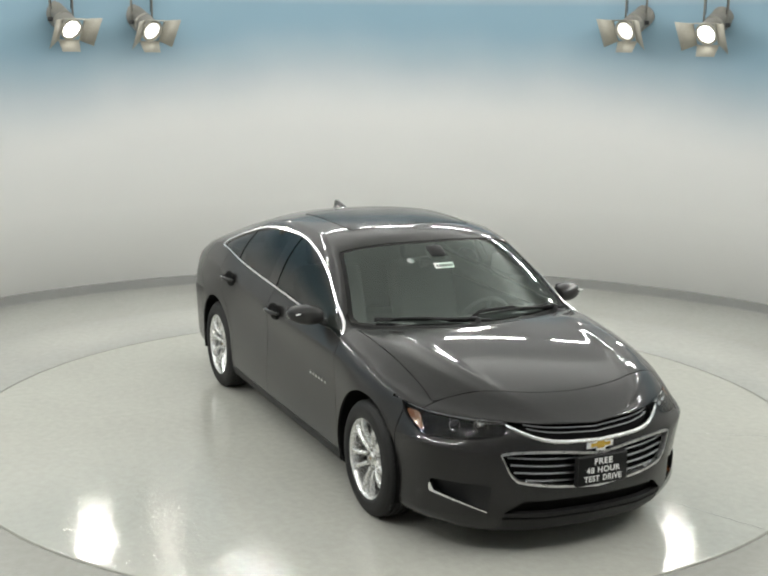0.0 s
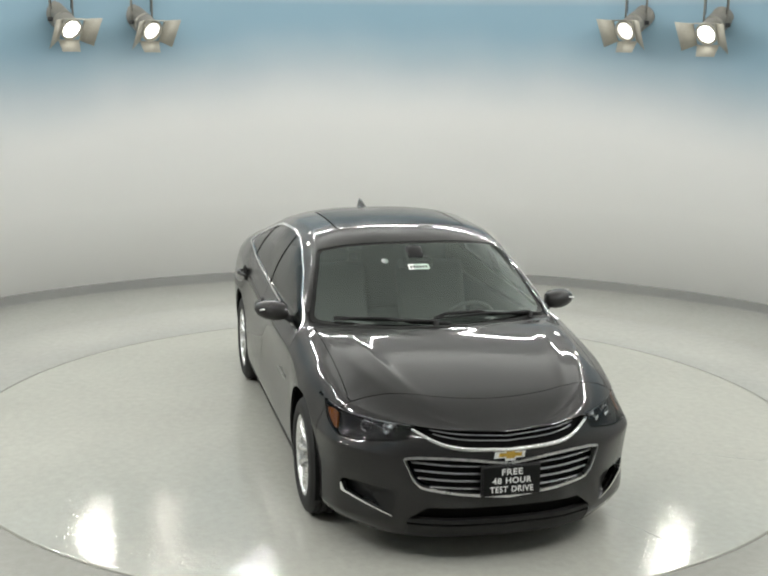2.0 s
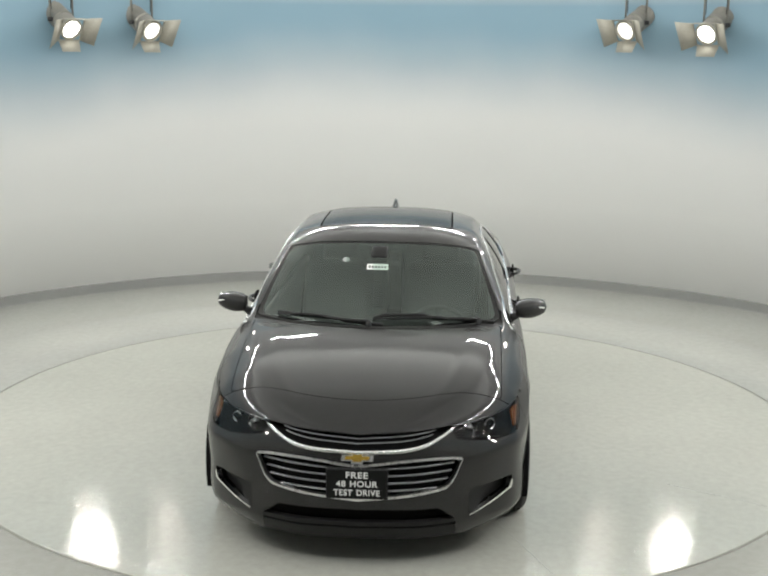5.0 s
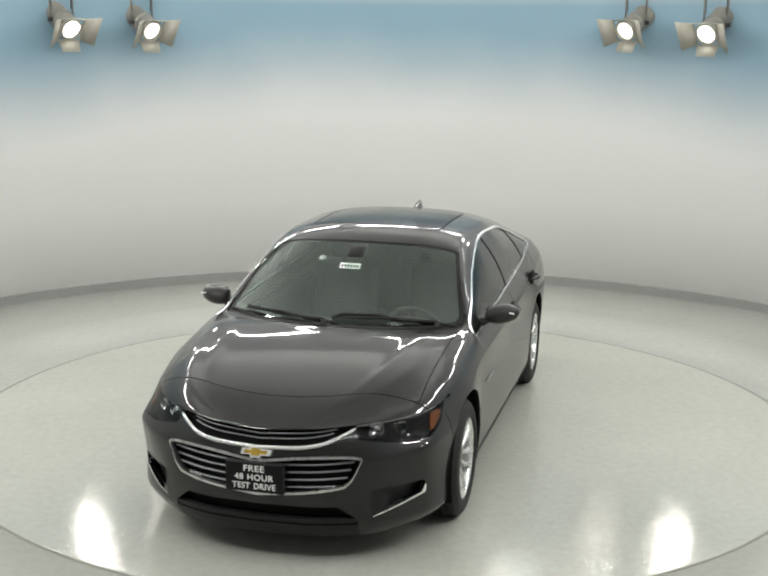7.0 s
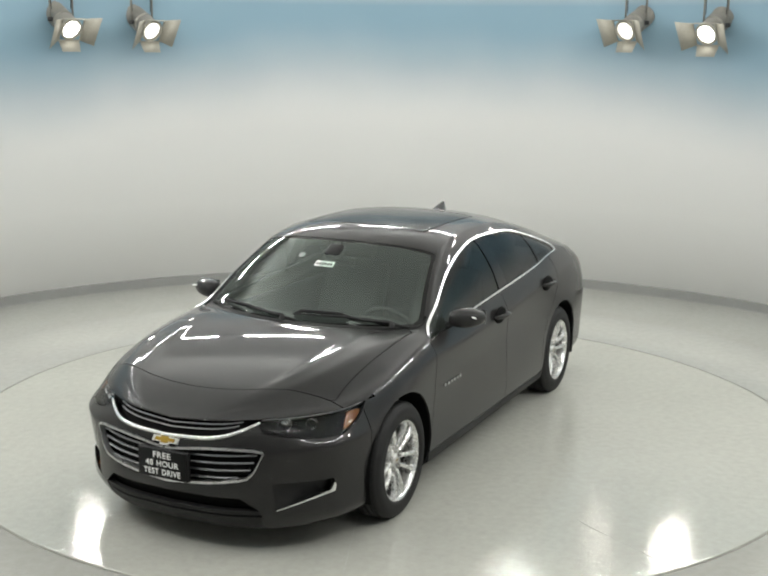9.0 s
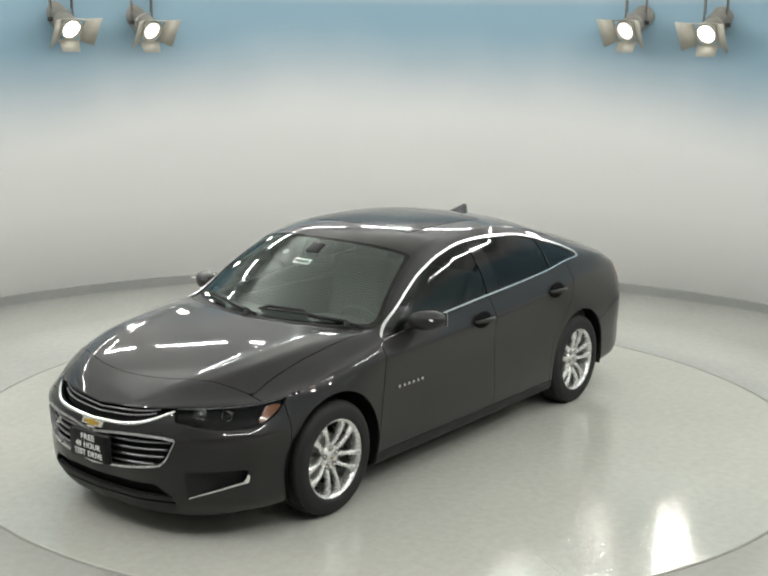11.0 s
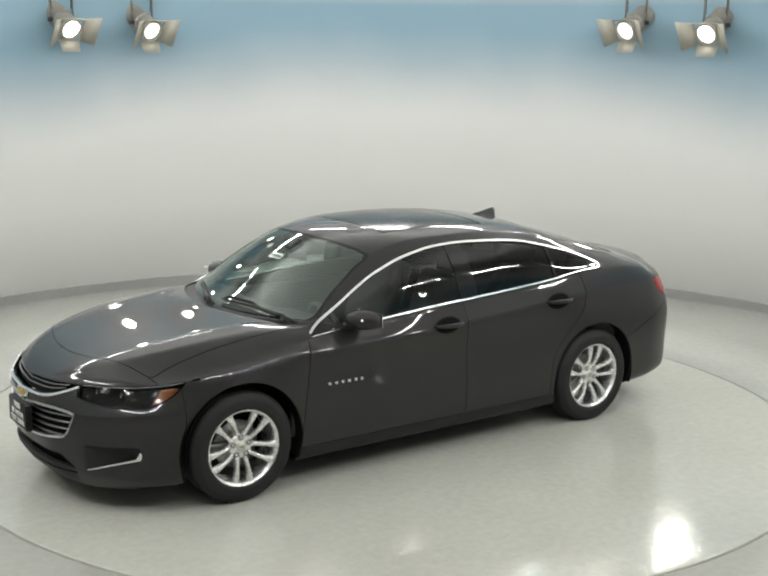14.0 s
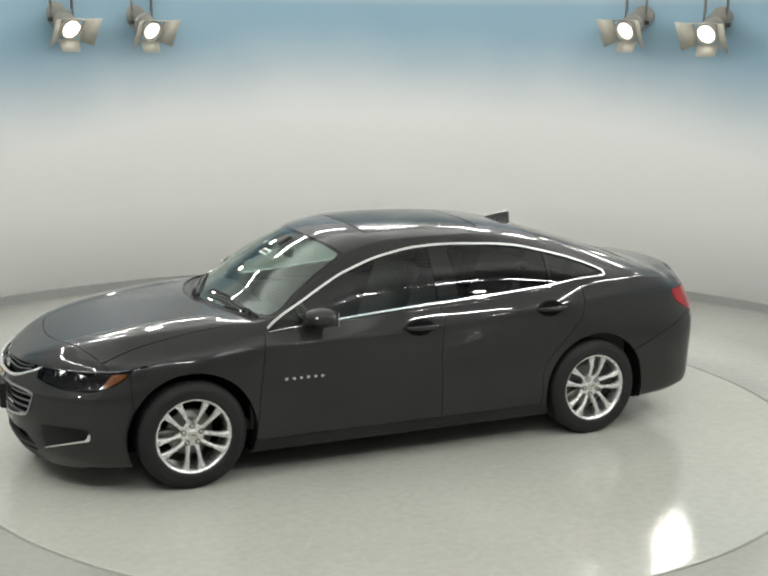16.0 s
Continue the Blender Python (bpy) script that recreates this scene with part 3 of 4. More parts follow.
def build_body():
    rest, _ = SKIN.cut(SKIN.polys, arch)
    both = (1, -1)
    # glass of the screens, with a black rim
    band, rest = SKIN.cut(rest, windscreen)
    pane, rim = SKIN.cut(band, lambda *a: windscreen(*a) - 0.022)
    ws = SKIN.build("windscreen", pane, SCREEN, CAR, both, -0.003, label="clear greenish laminated windscreen")
    SKIN.build("gasket", rim, GLOSS_BLACK, ws, both, -0.003)
    ws.visible_shadow = False
    band, rest = SKIN.cut(rest, rear_screen)
    pane, rim = SKIN.cut(band, lambda *a: rear_screen(*a) - 0.02)
    rs = SKIN.build("rear_screen", pane, PRIVACY, CAR, both, -0.003, label="dark tinted rear screen")
    SKIN.build("gasket", rim, GLOSS_BLACK, rs, both, -0.003)
    # side windows: bright surround, black pillars, three panes a side
    dlo, rest = SKIN.cut(rest, side_window)
    inner, chrome = SKIN.cut(dlo, lambda *a: side_window(*a) - 0.0125)
    front, other = SKIN.cut(inner, lambda x, y, z, p, q: x + 0.222 - 0.02 * (z - 1.0))
    pillar, other = SKIN.cut(other, lambda x, y, z, p, q: x + 0.365 - 0.02 * (z - 1.0))
    rear, other = SKIN.cut(other, lambda x, y, z, p, q: x + 1.06 + 0.10 * (z - 1.1))
    post, quarter = SKIN.cut(other, lambda x, y, z, p, q: x + 1.085 + 0.10 * (z - 1.1))
    for s in both:
        SKIN.build("window_surround", chrome, BRIGHT, CAR, (s,), 0.007, 0.014, "bright chrome strip round the side windows")
        SKIN.build("door_glass", front, DOOR_GLASS, CAR, (s,), -0.005, label="lightly tinted front door glass")
        SKIN.build("pillar_cover", pillar, GLOSS_BLACK, CAR, (s,), 0.0, 0.008, "gloss black pillar cover")
        SKIN.build("door_glass", rear, PRIVACY, CAR, (s,), -0.005, label="dark tinted rear door glass")
        SKIN.build("window_post", post, GLOSS_BLACK, CAR, (s,), 0.0, 0.008)
        SKIN.build("quarter_glass", quarter, PRIVACY, CAR, (s,), -0.005, label="dark tinted quarter glass")
    # bonnet, cowl, roof panel
    lid, rest = seam(rest, bonnet)
    SKIN.build("bonnet", lid, PAINT, CAR, both, 0, 0.012, "broad dark grey bonnet with raised side creases")
    strip, rest = SKIN.cut(rest, cowl)
    SKIN.build("cowl", strip, BLACK, CAR, both, -0.012, 0.0, "black plastic cowl below the windscreen")
    panel, rest = seam(rest, sunroof, 0.006)
    SKIN.build("sunroof", panel, ROOF_GLASS, CAR, both, -0.001, 0.012, "closed dark glass sunroof panel")
    boot, rest = seam(rest, lambda x, y, z, p, q: min(-1.885 - 0.1 * y * y - x, 0.66 - y, z - 0.80) if x < -1.5 else -1.0)
    SKIN.build("boot_lid", boot, PAINT, CAR, both, 0, 0.012)
    # lamps and grilles at the nose
    head, rest = seam(rest, headlamp, 0.002)
    top_g, rest = SKIN.cut(rest, upper_grille)
    low_g, rest = SKIN.cut(rest, lower_grille)
    frame_b, low_in = SKIN.cut(low_g, lambda *a: 0.013 - lower_grille(*a))
    bar, rest = SKIN.cut(rest, lambda x, y, z, p, q: min(z - BAR_Z(y) + 0.022, (q - 2.06) * 0.08, 0.52 - y) if p < 0.8 and 1.9 < q < 4 else -1.0)
    fog, rest = SKIN.cut(rest, fog_recess)
    take_in, rest = SKIN.cut(rest, intake)
    tail, rest = seam(rest, tail_lamp, 0.002)
    grille = SKIN.build("upper_grille", top_g, SHELL, CAR, both, -0.045, 0.0, "slim dark upper grille with thin bars")
    SKIN.build("bar_base", bar, GLOSS_BLACK, grille, both, -0.002, 0.02)
    part("grille_bar", nose_bar(lambda y: BAR_Z(y) - 0.010, 0.475, 0.006, lambda u: 0.011 - 0.003 * u ** 4, 1.0), CHROME, CAR, "bright chrome bar under the upper grille")
    for f in (0.36, 0.68):
        bar_bm = nose_bar(lambda y: BAR_Z(y) + f * (0.718 + 0.06 * y - BAR_Z(y)), 0.36 + 0.04 * f, -0.022, lambda u: 0.0055, 0.6)
        part("grille_slat", bar_bm, SLAT, grille)
    low = SKIN.build("lower_grille", low_in, SHELL, CAR, both, -0.05, 0.0, "wide six-sided black grille with thin bars")
    SKIN.build("grille_frame", frame_b, SATIN, low, both, 0.008, 0.03, "chrome grille frame")
    lip_bar, _ = SKIN.cut(take_in, lambda x, y, z, p, q: 0.012 - abs(z - 0.250))
    SKIN.build("intake_lip", lip_bar, BLACK, CAR, both, -0.004, 0.03)
    valance, take_in = SKIN.cut(take_in, lambda x, y, z, p, q: 0.226 - z)
    SKIN.build("valance", valance, BLACK, CAR, both, -0.002, 0.01, "black plastic valance under the nose")
    SKIN.build("lower_intake", take_in, SHELL, CAR, both, -0.05, 0.0, "black plastic lower air intake")
    for z, reach in ((0.428, 0.40), (0.468, 0.455), (0.508, 0.472), (0.548, 0.488)):
        part("grille_slat", nose_bar(lambda y: z + 0.05 * y, reach, -0.018, lambda u: 0.0075, 0.75), SLAT, low)
    for s in both:
        lamp_part = SKIN.build("headlamp", head, LENS, CAR, (s,), 0.0, 0.0, "clear headlamp with projector and amber side marker")
        lamp_part.visible_shadow = False
        SKIN.build("housing", head, SHELL, lamp_part, (s,), -0.045)
        edge, _ = SKIN.cut(head, lambda *a: 0.0045 - (a[4] - 2.03) * 0.09)
        SKIN.build("light_strip", edge, DARK_CHROME, lamp_part, (s,), -0.006, 0.012, "thin silvery strip along the top")
        amber, _ = SKIN.cut(head, lambda x, y, z, p, q: min(p - 1.0 - (z - 0.7) * 0.5, z - HEAD_LOW(p) - 0.010, 0.742 - z, 1.15 - p))
        SKIN.build("side_marker", amber, AMBER, lamp_part, (s,), -0.012, 0.01, "amber side marker")
        for x, y, z, r in ((2.130, 0.560, 0.706, 0.030), (2.035, 0.665, 0.698, 0.024)):
            d = Matrix.Translation((x, s * y, z)) @ pose(0, 0, 0, 0, 0, s * 24) @ pose(0, 0, 0, 0, 90, 0)
            part("bezel", lathe([(r * 1.25, -0.035), (r * 1.3, 0.012), (r * 1.15, 0.014), (r * 0.95, -0.01)], 24, m=d), CHROME, lamp_part)
            part("projector", lathe([(0.0, 0.012), (r * 0.5, 0.008), (r * 0.85, -0.004), (r * 0.95, -0.02)], 24, m=d), CHROME if r > 0.025 else GLOSS_BLACK, lamp_part)
        # body-coloured hollow, blackened because its own shade barely shows
        pocket = SKIN.build("fog_pocket", fog, BLACK, CAR, (s,), lambda d: -0.060 * min(1.0, max(0.0, (d[1] - 0.57) / 0.12)), 0.0, "bumper corner recess, coloured black for its shade")
        strip, _ = SKIN.cut(fog, lambda x, y, z, p, q: max(0.005 + 0.035 * max(0.0, y - 0.56) - (z - (0.262 + 0.35 * max(0.0, y - 0.56))), min(y - 0.790 + abs(z - 0.37) * 0.15, 0.39 - z)))
        SKIN.build("fog_trim", strip, CHROME, pocket, (s,), 0.002, 0.03, "chrome strip along the lower edge")
        tl = SKIN.build("tail_lamp", tail, RED, CAR, (s,), 0.002, 0.012, "red wrap-round tail lamp")
    # flank: bumpers, wings, doors, sills
    nose, rest = seam(rest, lambda x, y, z, p, q: x - 1.772 if q > 2.0 else (x - 2.135 + 0.42 * y * y))
    SKIN.build("front_bumper", nose, PAINT, CAR, both, 0, 0.012, "dark grey front bumper with sculpted corners")
    sill, rest = seam(rest, lambda x, y, z, p, q: 0.262 - z if -1.3 < x < 1.3 and q > 4 else -1.0)
    tailb, rest = seam(rest, lambda x, y, z, p, q: min(-1.70 - x, 0.80 + (x + 2.25) * -0.42 - z) if x < -1.5 and q > 2 else -1.0)
    SKIN.build("rear_bumper", tailb, PAINT, CAR, both, 0, 0.012, "dark grey rear bumper")
    wing, rest = seam(rest, lambda x, y, z, p, q: x - 0.955 - 0.11 * (0.92 - z) if q > 1.96 else (-1.0 if x < 0.955 else 1.0))
    f_door, rest = seam(rest, lambda x, y, z, p, q: x + 0.235 if 1.96 < q else -1.0)
    r_door, rest = seam(rest, lambda x, y, z, p, q: x - REAR_DOOR_X(z) if 1.96 < q else -1.0)
    for s in both:
        side = "dark grey metallic"
        SKIN.build("front_wing", wing, PAINT, CAR, (s,), 0, 0.012)
        # black colour on the sill stands in for shade below the doors
        SKIN.build("sill", sill, BLACK, CAR, (s,), 0, 0.012, "sill under the doors, coloured black for the shade there")
        for name, polys, hx, hz in (("front_door", f_door, -0.075, 0.885), ("rear_door", r_door, -1.035, 0.933)):
            door = SKIN.build(name, polys, PAINT, CAR, (s,), 0, 0.012, side + " " + name.replace("_", " ") + " panel, closed")
            y = 0.914 if name == "front_door" else 0.917
            bar_pts = [(hx + 0.115 - 0.23 * k / 12, s * (y - 0.002 + 0.052 * math.sin(math.pi * k / 12) ** 0.6), hz + 0.004 * math.sin(math.pi * k / 12)) for k in range(13)]
            part("handle", tube(bar_pts, [0.010 + 0.006 * math.sin(math.pi * k / 12) for k in range(13)], 12), PAINT, door, "body-coloured pull handle")
            # near-black disc laid on the door stands in for the hollow behind the grip
            part("handle_cup", lathe([(0.0, 0.0015), (0.05, 0.0015), (0.062, 0.0), (0.064, -0.01)], 28, "Y", m=Matrix.Translation((hx + 0.01, s * (y + 0.008), hz)) @ Matrix.Diagonal((1.5, s, 0.88, 1))), SHELL, door)
    SKIN.build("body_frame", rest, PAINT, CAR, both, 0, 0.012, "dark grey roof frame and rear quarters")
    # dark inner skin behind the shut lines, headliner
    keep, _ = SKIN.cut(SKIN.polys, arch)
    for f in (windscreen, rear_screen, side_window):
        _, keep = SKIN.cut(keep, lambda *a: f(*a) + 0.02)
    _, keep = SKIN.cut(keep, lambda *a: headlamp(*a) if a[3] < 1.4 else -1.0)
    for f in (upper_grille, lower_grille, fog_recess, intake):
        _, keep = SKIN.cut(keep, f)
    SKIN.build("body_shell", keep, SHELL, CAR, both, -0.016)
    liner, _ = SKIN.cut(keep, lambda x, y, z, p, q: min(1.25 - q, z - 1.2) if -1.4 < x < 0.6 else -1.0)
    SKIN.build("headliner", liner, LINER, CAR, both, -0.03)


build_body()


# ---- wheels: five twin spokes, 17 inch ----
def build_wheel(side):
    """Local y points out of the car."""
    w = new("wheel")
    w.parent = CAR
    flip = Matrix.Diagonal((1, side, 1, 1))
    r = TYRE_R
    prof = [(0.228, -0.105), (0.236, -0.112), (0.262, -0.116), (0.300, -0.108), (0.322, -0.094), (r - 0.004, -0.078), (r, -0.06), (r, -0.042), (r - 0.009, -0.040), (r - 0.009, -0.034), (r, -0.032),
            (r + 0.001, -0.006), (r - 0.008, -0.004), (r - 0.008, 0.004), (r + 0.001, 0.006), (r, 0.032), (r - 0.009, 0.034), (r - 0.009, 0.040), (r, 0.042), (r, 0.06), (r - 0.004, 0.078),
            (0.322, 0.094), (0.318, 0.0945), (0.312, 0.1015), (0.300, 0.108), (0.278, 0.1145), (0.274, 0.1135), (0.262, 0.116), (0.248, 0.1145), (0.240, 0.112), (0.234, 0.107), (0.230, 0.100)]
    tyre = part("tyre", lathe(prof, 72, "Y", m=flip), RUBBER, w, "black rubber tyre with a grooved tread")
    # short sipes across both shoulders of the tread
    bm = bmesh.new()
    for k in range(60):
        for y in (-0.062, 0.062):
            box((0.006, 0.030, 0.006), flip @ pose(0, 0, 0, 0, 6.0 * k, 0) @ Matrix.Translation((0, y, r - 0.0015)), bm=bm)
    tagged(part("tread", bm, RUBBER, tyre, smooth=False), kind="stuff")
    rim = part("rim", lathe([(0.218, -0.09), (0.212, 0.02), (0.212, 0.075), (0.217, 0.093), (0.226, 0.101), (0.233, 0.104), (0.236, 0.100), (0.233, 0.094), (0.228, 0.085)], 72, "Y", m=flip), ALLOY, w, "silver alloy rim")
    bm = lathe([(0.0, 0.062), (0.030, 0.064), (0.060, 0.066), (0.074, 0.060), (0.076, 0.035), (0.070, 0.0)], 40, "Y", m=flip)
    part("hub", bm, ALLOY, rim)
    for k in range(5):
        turn = pose(0, 0, 0, 0, 72 * k + 36, 0)
        for s in (-1, 1):
            bm = bmesh.new()
            rows = []
            for i in range(9):
                t = i / 8
                rad = 0.052 + 0.170 * t
                off = s * (0.0240 + 0.0270 * t)
                half = 0.0150 - 0.0045 * math.sin(math.pi * t) + 0.011 * t ** 3
                y = 0.061 + 0.026 * math.sin(t * math.pi * 0.75) + 0.012 * t
                ring = [(off - half, y - 0.030), (off - half, y - 0.005), (off - half * 0.55, y), (off + half * 0.55, y), (off + half, y - 0.005), (off + half, y - 0.030)]
                rows.append([bm.verts.new(flip @ turn @ Vector((x, yy, rad))) for x, yy in ring])
            for a, b in zip(rows, rows[1:]):
                for j in range(5):
                    bm.faces.new((a[j], a[j + 1], b[j + 1], b[j]))
            bmesh.ops.recalc_face_normals(bm, faces=bm.faces)
            part("spoke", bm, ALLOY, rim)
        nut = pose(0, 0, 0, 0, 72 * k, 0)
        part("lug_nut", lathe([(0.0, 0.012), (0.006, 0.012), (0.009, 0.008), (0.0095, -0.01)], 6, "Y", m=flip @ nut @ Matrix.Translation((0, 0.058, 0.056))), CHROME, rim)
        part("nut_well", lathe([(0.0098, 0.0), (0.0165, 0.0035), (0.018, 0.0)], 16, "Y", m=flip @ nut @ Matrix.Translation((0, 0.0655, 0.056))), STEEL, rim)
    part("hub_cap", lathe([(0.0, 0.073), (0.018, 0.072), (0.028, 0.069), (0.031, 0.062)], 28, "Y", m=flip), SATIN, rim)
    part("cap_badge", box((0.026, 0.002, 0.008), flip @ Matrix.Translation((0, 0.0738, 0)), 0.001), GOLD, rim)
    part("brake_disc", lathe([(0.05, 0.0), (0.142, 0.0), (0.145, -0.012), (0.05, -0.012)], 40, "Y", m=flip), STEEL, w, "bare steel brake disc")
    part("brake_caliper", box((0.07, 0.055, 0.17), flip @ pose(0, 0, 0, 0, 90, 0) @ Matrix.Translation((0, 0.005, 0.125)), 0.012), STEEL, w)
    return w


for side in (1, -1):
    base = build_wheel(side)
    base.matrix_basis = pose(AXLE, side * 0.795, HUB_Z, 0, 0, 0)
    base.parent = None
    rear_wheel = copy_thing(base, pose(-AXLE, side * 0.795, HUB_Z, 0, side * 28, 0))
    base.parent = CAR
    rear_wheel.parent = CAR
    for s in (1, -1):
        r = ARCH_R[s] + 0.006
        liner = lathe([(0.0, 0.45), (r, 0.45), (r + 0.004, 0.80), (r - 0.002, 0.895)], 40, "Y", 0, 360, m=Matrix.Translation((s * AXLE, 0, HUB_Z + 0.01)) @ Matrix.Diagonal((1, side, 1, 1)))
        bmesh.ops.bisect_plane(liner, geom=list(liner.verts) + list(liner.edges) + list(liner.faces), plane_co=(0, 0, 0.20 if s > 0 else 0.225), plane_no=(0, 0, 1), clear_inner=True)
        part("wheel_liner", liner, SHELL, CAR)


# ---- underside, cabin ----
def build_cabin():
    bm = bmesh.new()
    pts = [UNDER(p) for p in STATIONS[::4]]
    left = [bm.verts.new((p.x, max(p.y - 0.0, 0) * (0.68 if abs(abs(p.x) - AXLE) < 0.42 else 1.0), p.z + 0.004)) for p in pts]
    right = [bm.verts.new((v.co.x, -v.co.y, v.co.z)) for v in left]
    for i in range(len(left) - 1):
        bm.faces.new((left[i], left[i + 1], right[i + 1], right[i]))
    part("underbody", bm, SHELL, CAR)
    tub = bmesh.new()
    box((2.75, 1.44, 0.05), Matrix.Translation((-0.35, 0, 0.30)), bm=tub)
    for s in (1, -1):
        box((2.75, 0.05, 0.62), Matrix.Translation((-0.35, s * 0.77, 0.60)), 0.02, bm=tub)
    part("cabin_floor", tub, TRIM, CAR)
    # dashboard with a hooded instrument binnacle
    bm = bmesh.new()
    prof = [(1.12, 0.955), (1.02, 0.968), (0.88, 0.965), (0.74, 0.94), (0.66, 0.90), (0.62, 0.84), (0.63, 0.70), (0.70, 0.55)]
    rows = []
    for k in range(25):
        y = -0.72 + 1.44 * k / 24
        hood = 0.035 * math.exp(-((y - 0.37) / 0.17) ** 4)
        back = -0.22 * (abs(y) / 0.72) ** 2
        rows.append([bm.verts.new((x + back * max(0.0, (x - 0.6) / 0.5), y, z + (hood if 1 < i < 6 else 0))) for i, (x, z) in enumerate(prof)])
    for a, b in zip(rows, rows[1:]):
        for i in range(len(prof) - 1):
            bm.faces.new((a[i], a[i + 1], b[i + 1], b[i]))
    part("dashboard", bm, TRIM, CAR, "dark grey moulded dashboard")
    wheel = bmesh.new()
    m = Matrix.Translation((0.50, 0.37, 0.83)) @ pose(0, 0, 0, 0, -64, 0)
    ring = [m @ Vector((0.185 * math.cos(a * math.pi / 20), 0.185 * math.sin(a * math.pi / 20), 0)) for a in range(40)]
    tube(ring, 0.015, 8, True, wheel)
    sw = part("steering_wheel", wheel, TRIM, CAR, "black three-spoke steering wheel")
    part("airbag_cover", lathe([(0.0, 0.02), (0.06, 0.018), (0.085, 0.0), (0.08, -0.03)], 24, m=m), TRIM, sw)
    for a in (0, 180, 270):
        part("spoke", box((0.12, 0.035, 0.015), m @ pose(0, 0, 0, 0, 0, a) @ Matrix.Translation((0.12, 0, 0)), 0.005), TRIM, sw)
    part("column", tube([(0.50, 0.37, 0.83), (0.72, 0.37, 0.72)], 0.035), TRIM, sw)
    for x, y0, wide in ((-0.05, 0.37, 0.50), (-0.05, -0.37, 0.50), (-0.98, 0.36, 0.62), (-0.98, -0.36, 0.62)):
        seat = new("seat")
        seat.parent = CAR
        part("cushion", box((0.52, wide, 0.20), pose(x, y0, 0.50, 0, -6, 0), 0.06, segs=3), CLOTH, seat)
        part("backrest", box((0.17, wide, 0.62 if x > -0.5 else 0.55), pose(x - 0.34, y0, 0.80, 0, -20, 0), 0.06, segs=3), CLOTH, seat)
        part("headrest", box((0.10, 0.27, 0.18), pose(x - 0.47, y0, 1.18 if x > -0.5 else 1.11, 0, -14, 0), 0.04, segs=3), CLOTH, seat)
        part("headrest_post", tube([(x - 0.42, y0 - 0.06, 1.03), (x - 0.46, y0 - 0.06, 1.14)], 0.006, 6), CHROME, seat)
        part("headrest_post", tube([(x - 0.42, y0 + 0.06, 1.03), (x - 0.46, y0 + 0.06, 1.14)], 0.006, 6), CHROME, seat)
    part("parcel_shelf", box((0.55, 1.2, 0.03), Matrix.Translation((-1.62, 0, 1.02)), 0.01), TRIM, CAR)
    # behind the glass of the windscreen
    part("inner_mirror", box((0.02, 0.24, 0.065), pose(0.52, 0.0, 1.262, 0, -10, 0), 0.02), BLACK, CAR)
    part("sensor_cover", box((0.11, 0.11, 0.05), pose(0.53, -0.015, 1.325, 0, 29, 0), 0.015), BLACK, CAR)


build_cabin()


def screen_frame(y, x, lift):
    z = CENTRE_Z(x)
    slope = math.degrees(math.atan2(CENTRE_Z(x - 0.05) - CENTRE_Z(x + 0.05), 0.1))
    return Matrix.Translation((x, y, z)) @ pose(0, 0, 0, 0, slope, 0) @ Matrix.Translation((0, 0, lift)) @ pose(0, 0, 0, 0, 0, 90)


def build_screen_stickers():
    m = screen_frame(-0.02, 0.665, -0.004)
    st = part("stock_sticker", box((0.135, 0.052, 0.001), m), PRINT_WHITE, CAR, "white paper sticker with a printed number", smooth=False)
    for k in range(6):
        part("print_bar", box((0.013, 0.024, 0.001), m @ Matrix.Translation((-0.05 + 0.02 * k, -0.003, 0.002))), TRIM, st, smooth=False)
    m = screen_frame(-0.225, 0.60, -0.012)
    part("round_sticker", lathe([(0.0, 0.0), (0.024, 0.0)], 24, m=m), shader("sticker_grey", (0.35, 0.36, 0.35), 0.6), CAR, "small round grey sticker")


build_screen_stickers()


# ---- mirrors, aerial, wipers ----
def build_mirror(s):
    mir = new("door_mirror")
    mir.parent = CAR
    bm = bmesh.new()
    rows = []
    for i in range(15):
        t = i / 14
        y = 0.862 + 0.20 * t
        w = max(0.03, math.sin(math.pi * (0.16 + 0.80 * t)) ** 0.5) if t < 1 else 0.02
        ring = []
        for k in range(20):
            a = 2 * math.pi * k / 20
            cx, cz = math.cos(a), math.sin(a)
            ring.append(bm.verts.new((0.63 - 0.05 * t + (0.095 if cx > 0 else 0.05) * w * math.copysign(abs(cx) ** 0.8, cx), s * y, 1.005 + 0.01 * t + 0.062 * w * math.copysign(abs(cz) ** 0.75, cz))))
        rows.append(ring)
    for a, b in zip(rows, rows[1:]):
        for k in range(20):
            bm.faces.new((a[k], a[(k + 1) % 20], b[(k + 1) % 20], b[k]))
    bm.faces.new(rows[0])
    bm.faces.new(rows[-1])
    bmesh.ops.recalc_face_normals(bm, faces=bm.faces)
    part("shell", bm, PAINT, mir, "dark grey mirror shell")
    part("glass", box((0.004, 0.15, 0.085), pose(0.552, s * 0.975, 1.012, 0, 0, s * 4), 0.0), CHROME, mir, "mirror glass", smooth=False)
    part("turn_signal", box((0.012, 0.055, 0.007), pose(0.672, s * 1.015, 1.028, 0, 0, s * -32), 0.003), PRINT_WHITE, mir)
    foot = tube([(0.66, s * 0.83, 0.955), (0.65, s * 0.86, 0.965), (0.635, s * 0.90, 0.985)], [0.045, 0.036, 0.03], 12, squash=0.55)
    part("mirror_foot", foot, BLACK, mir, "black mirror foot")


for s in (1, -1):
    build_mirror(s)


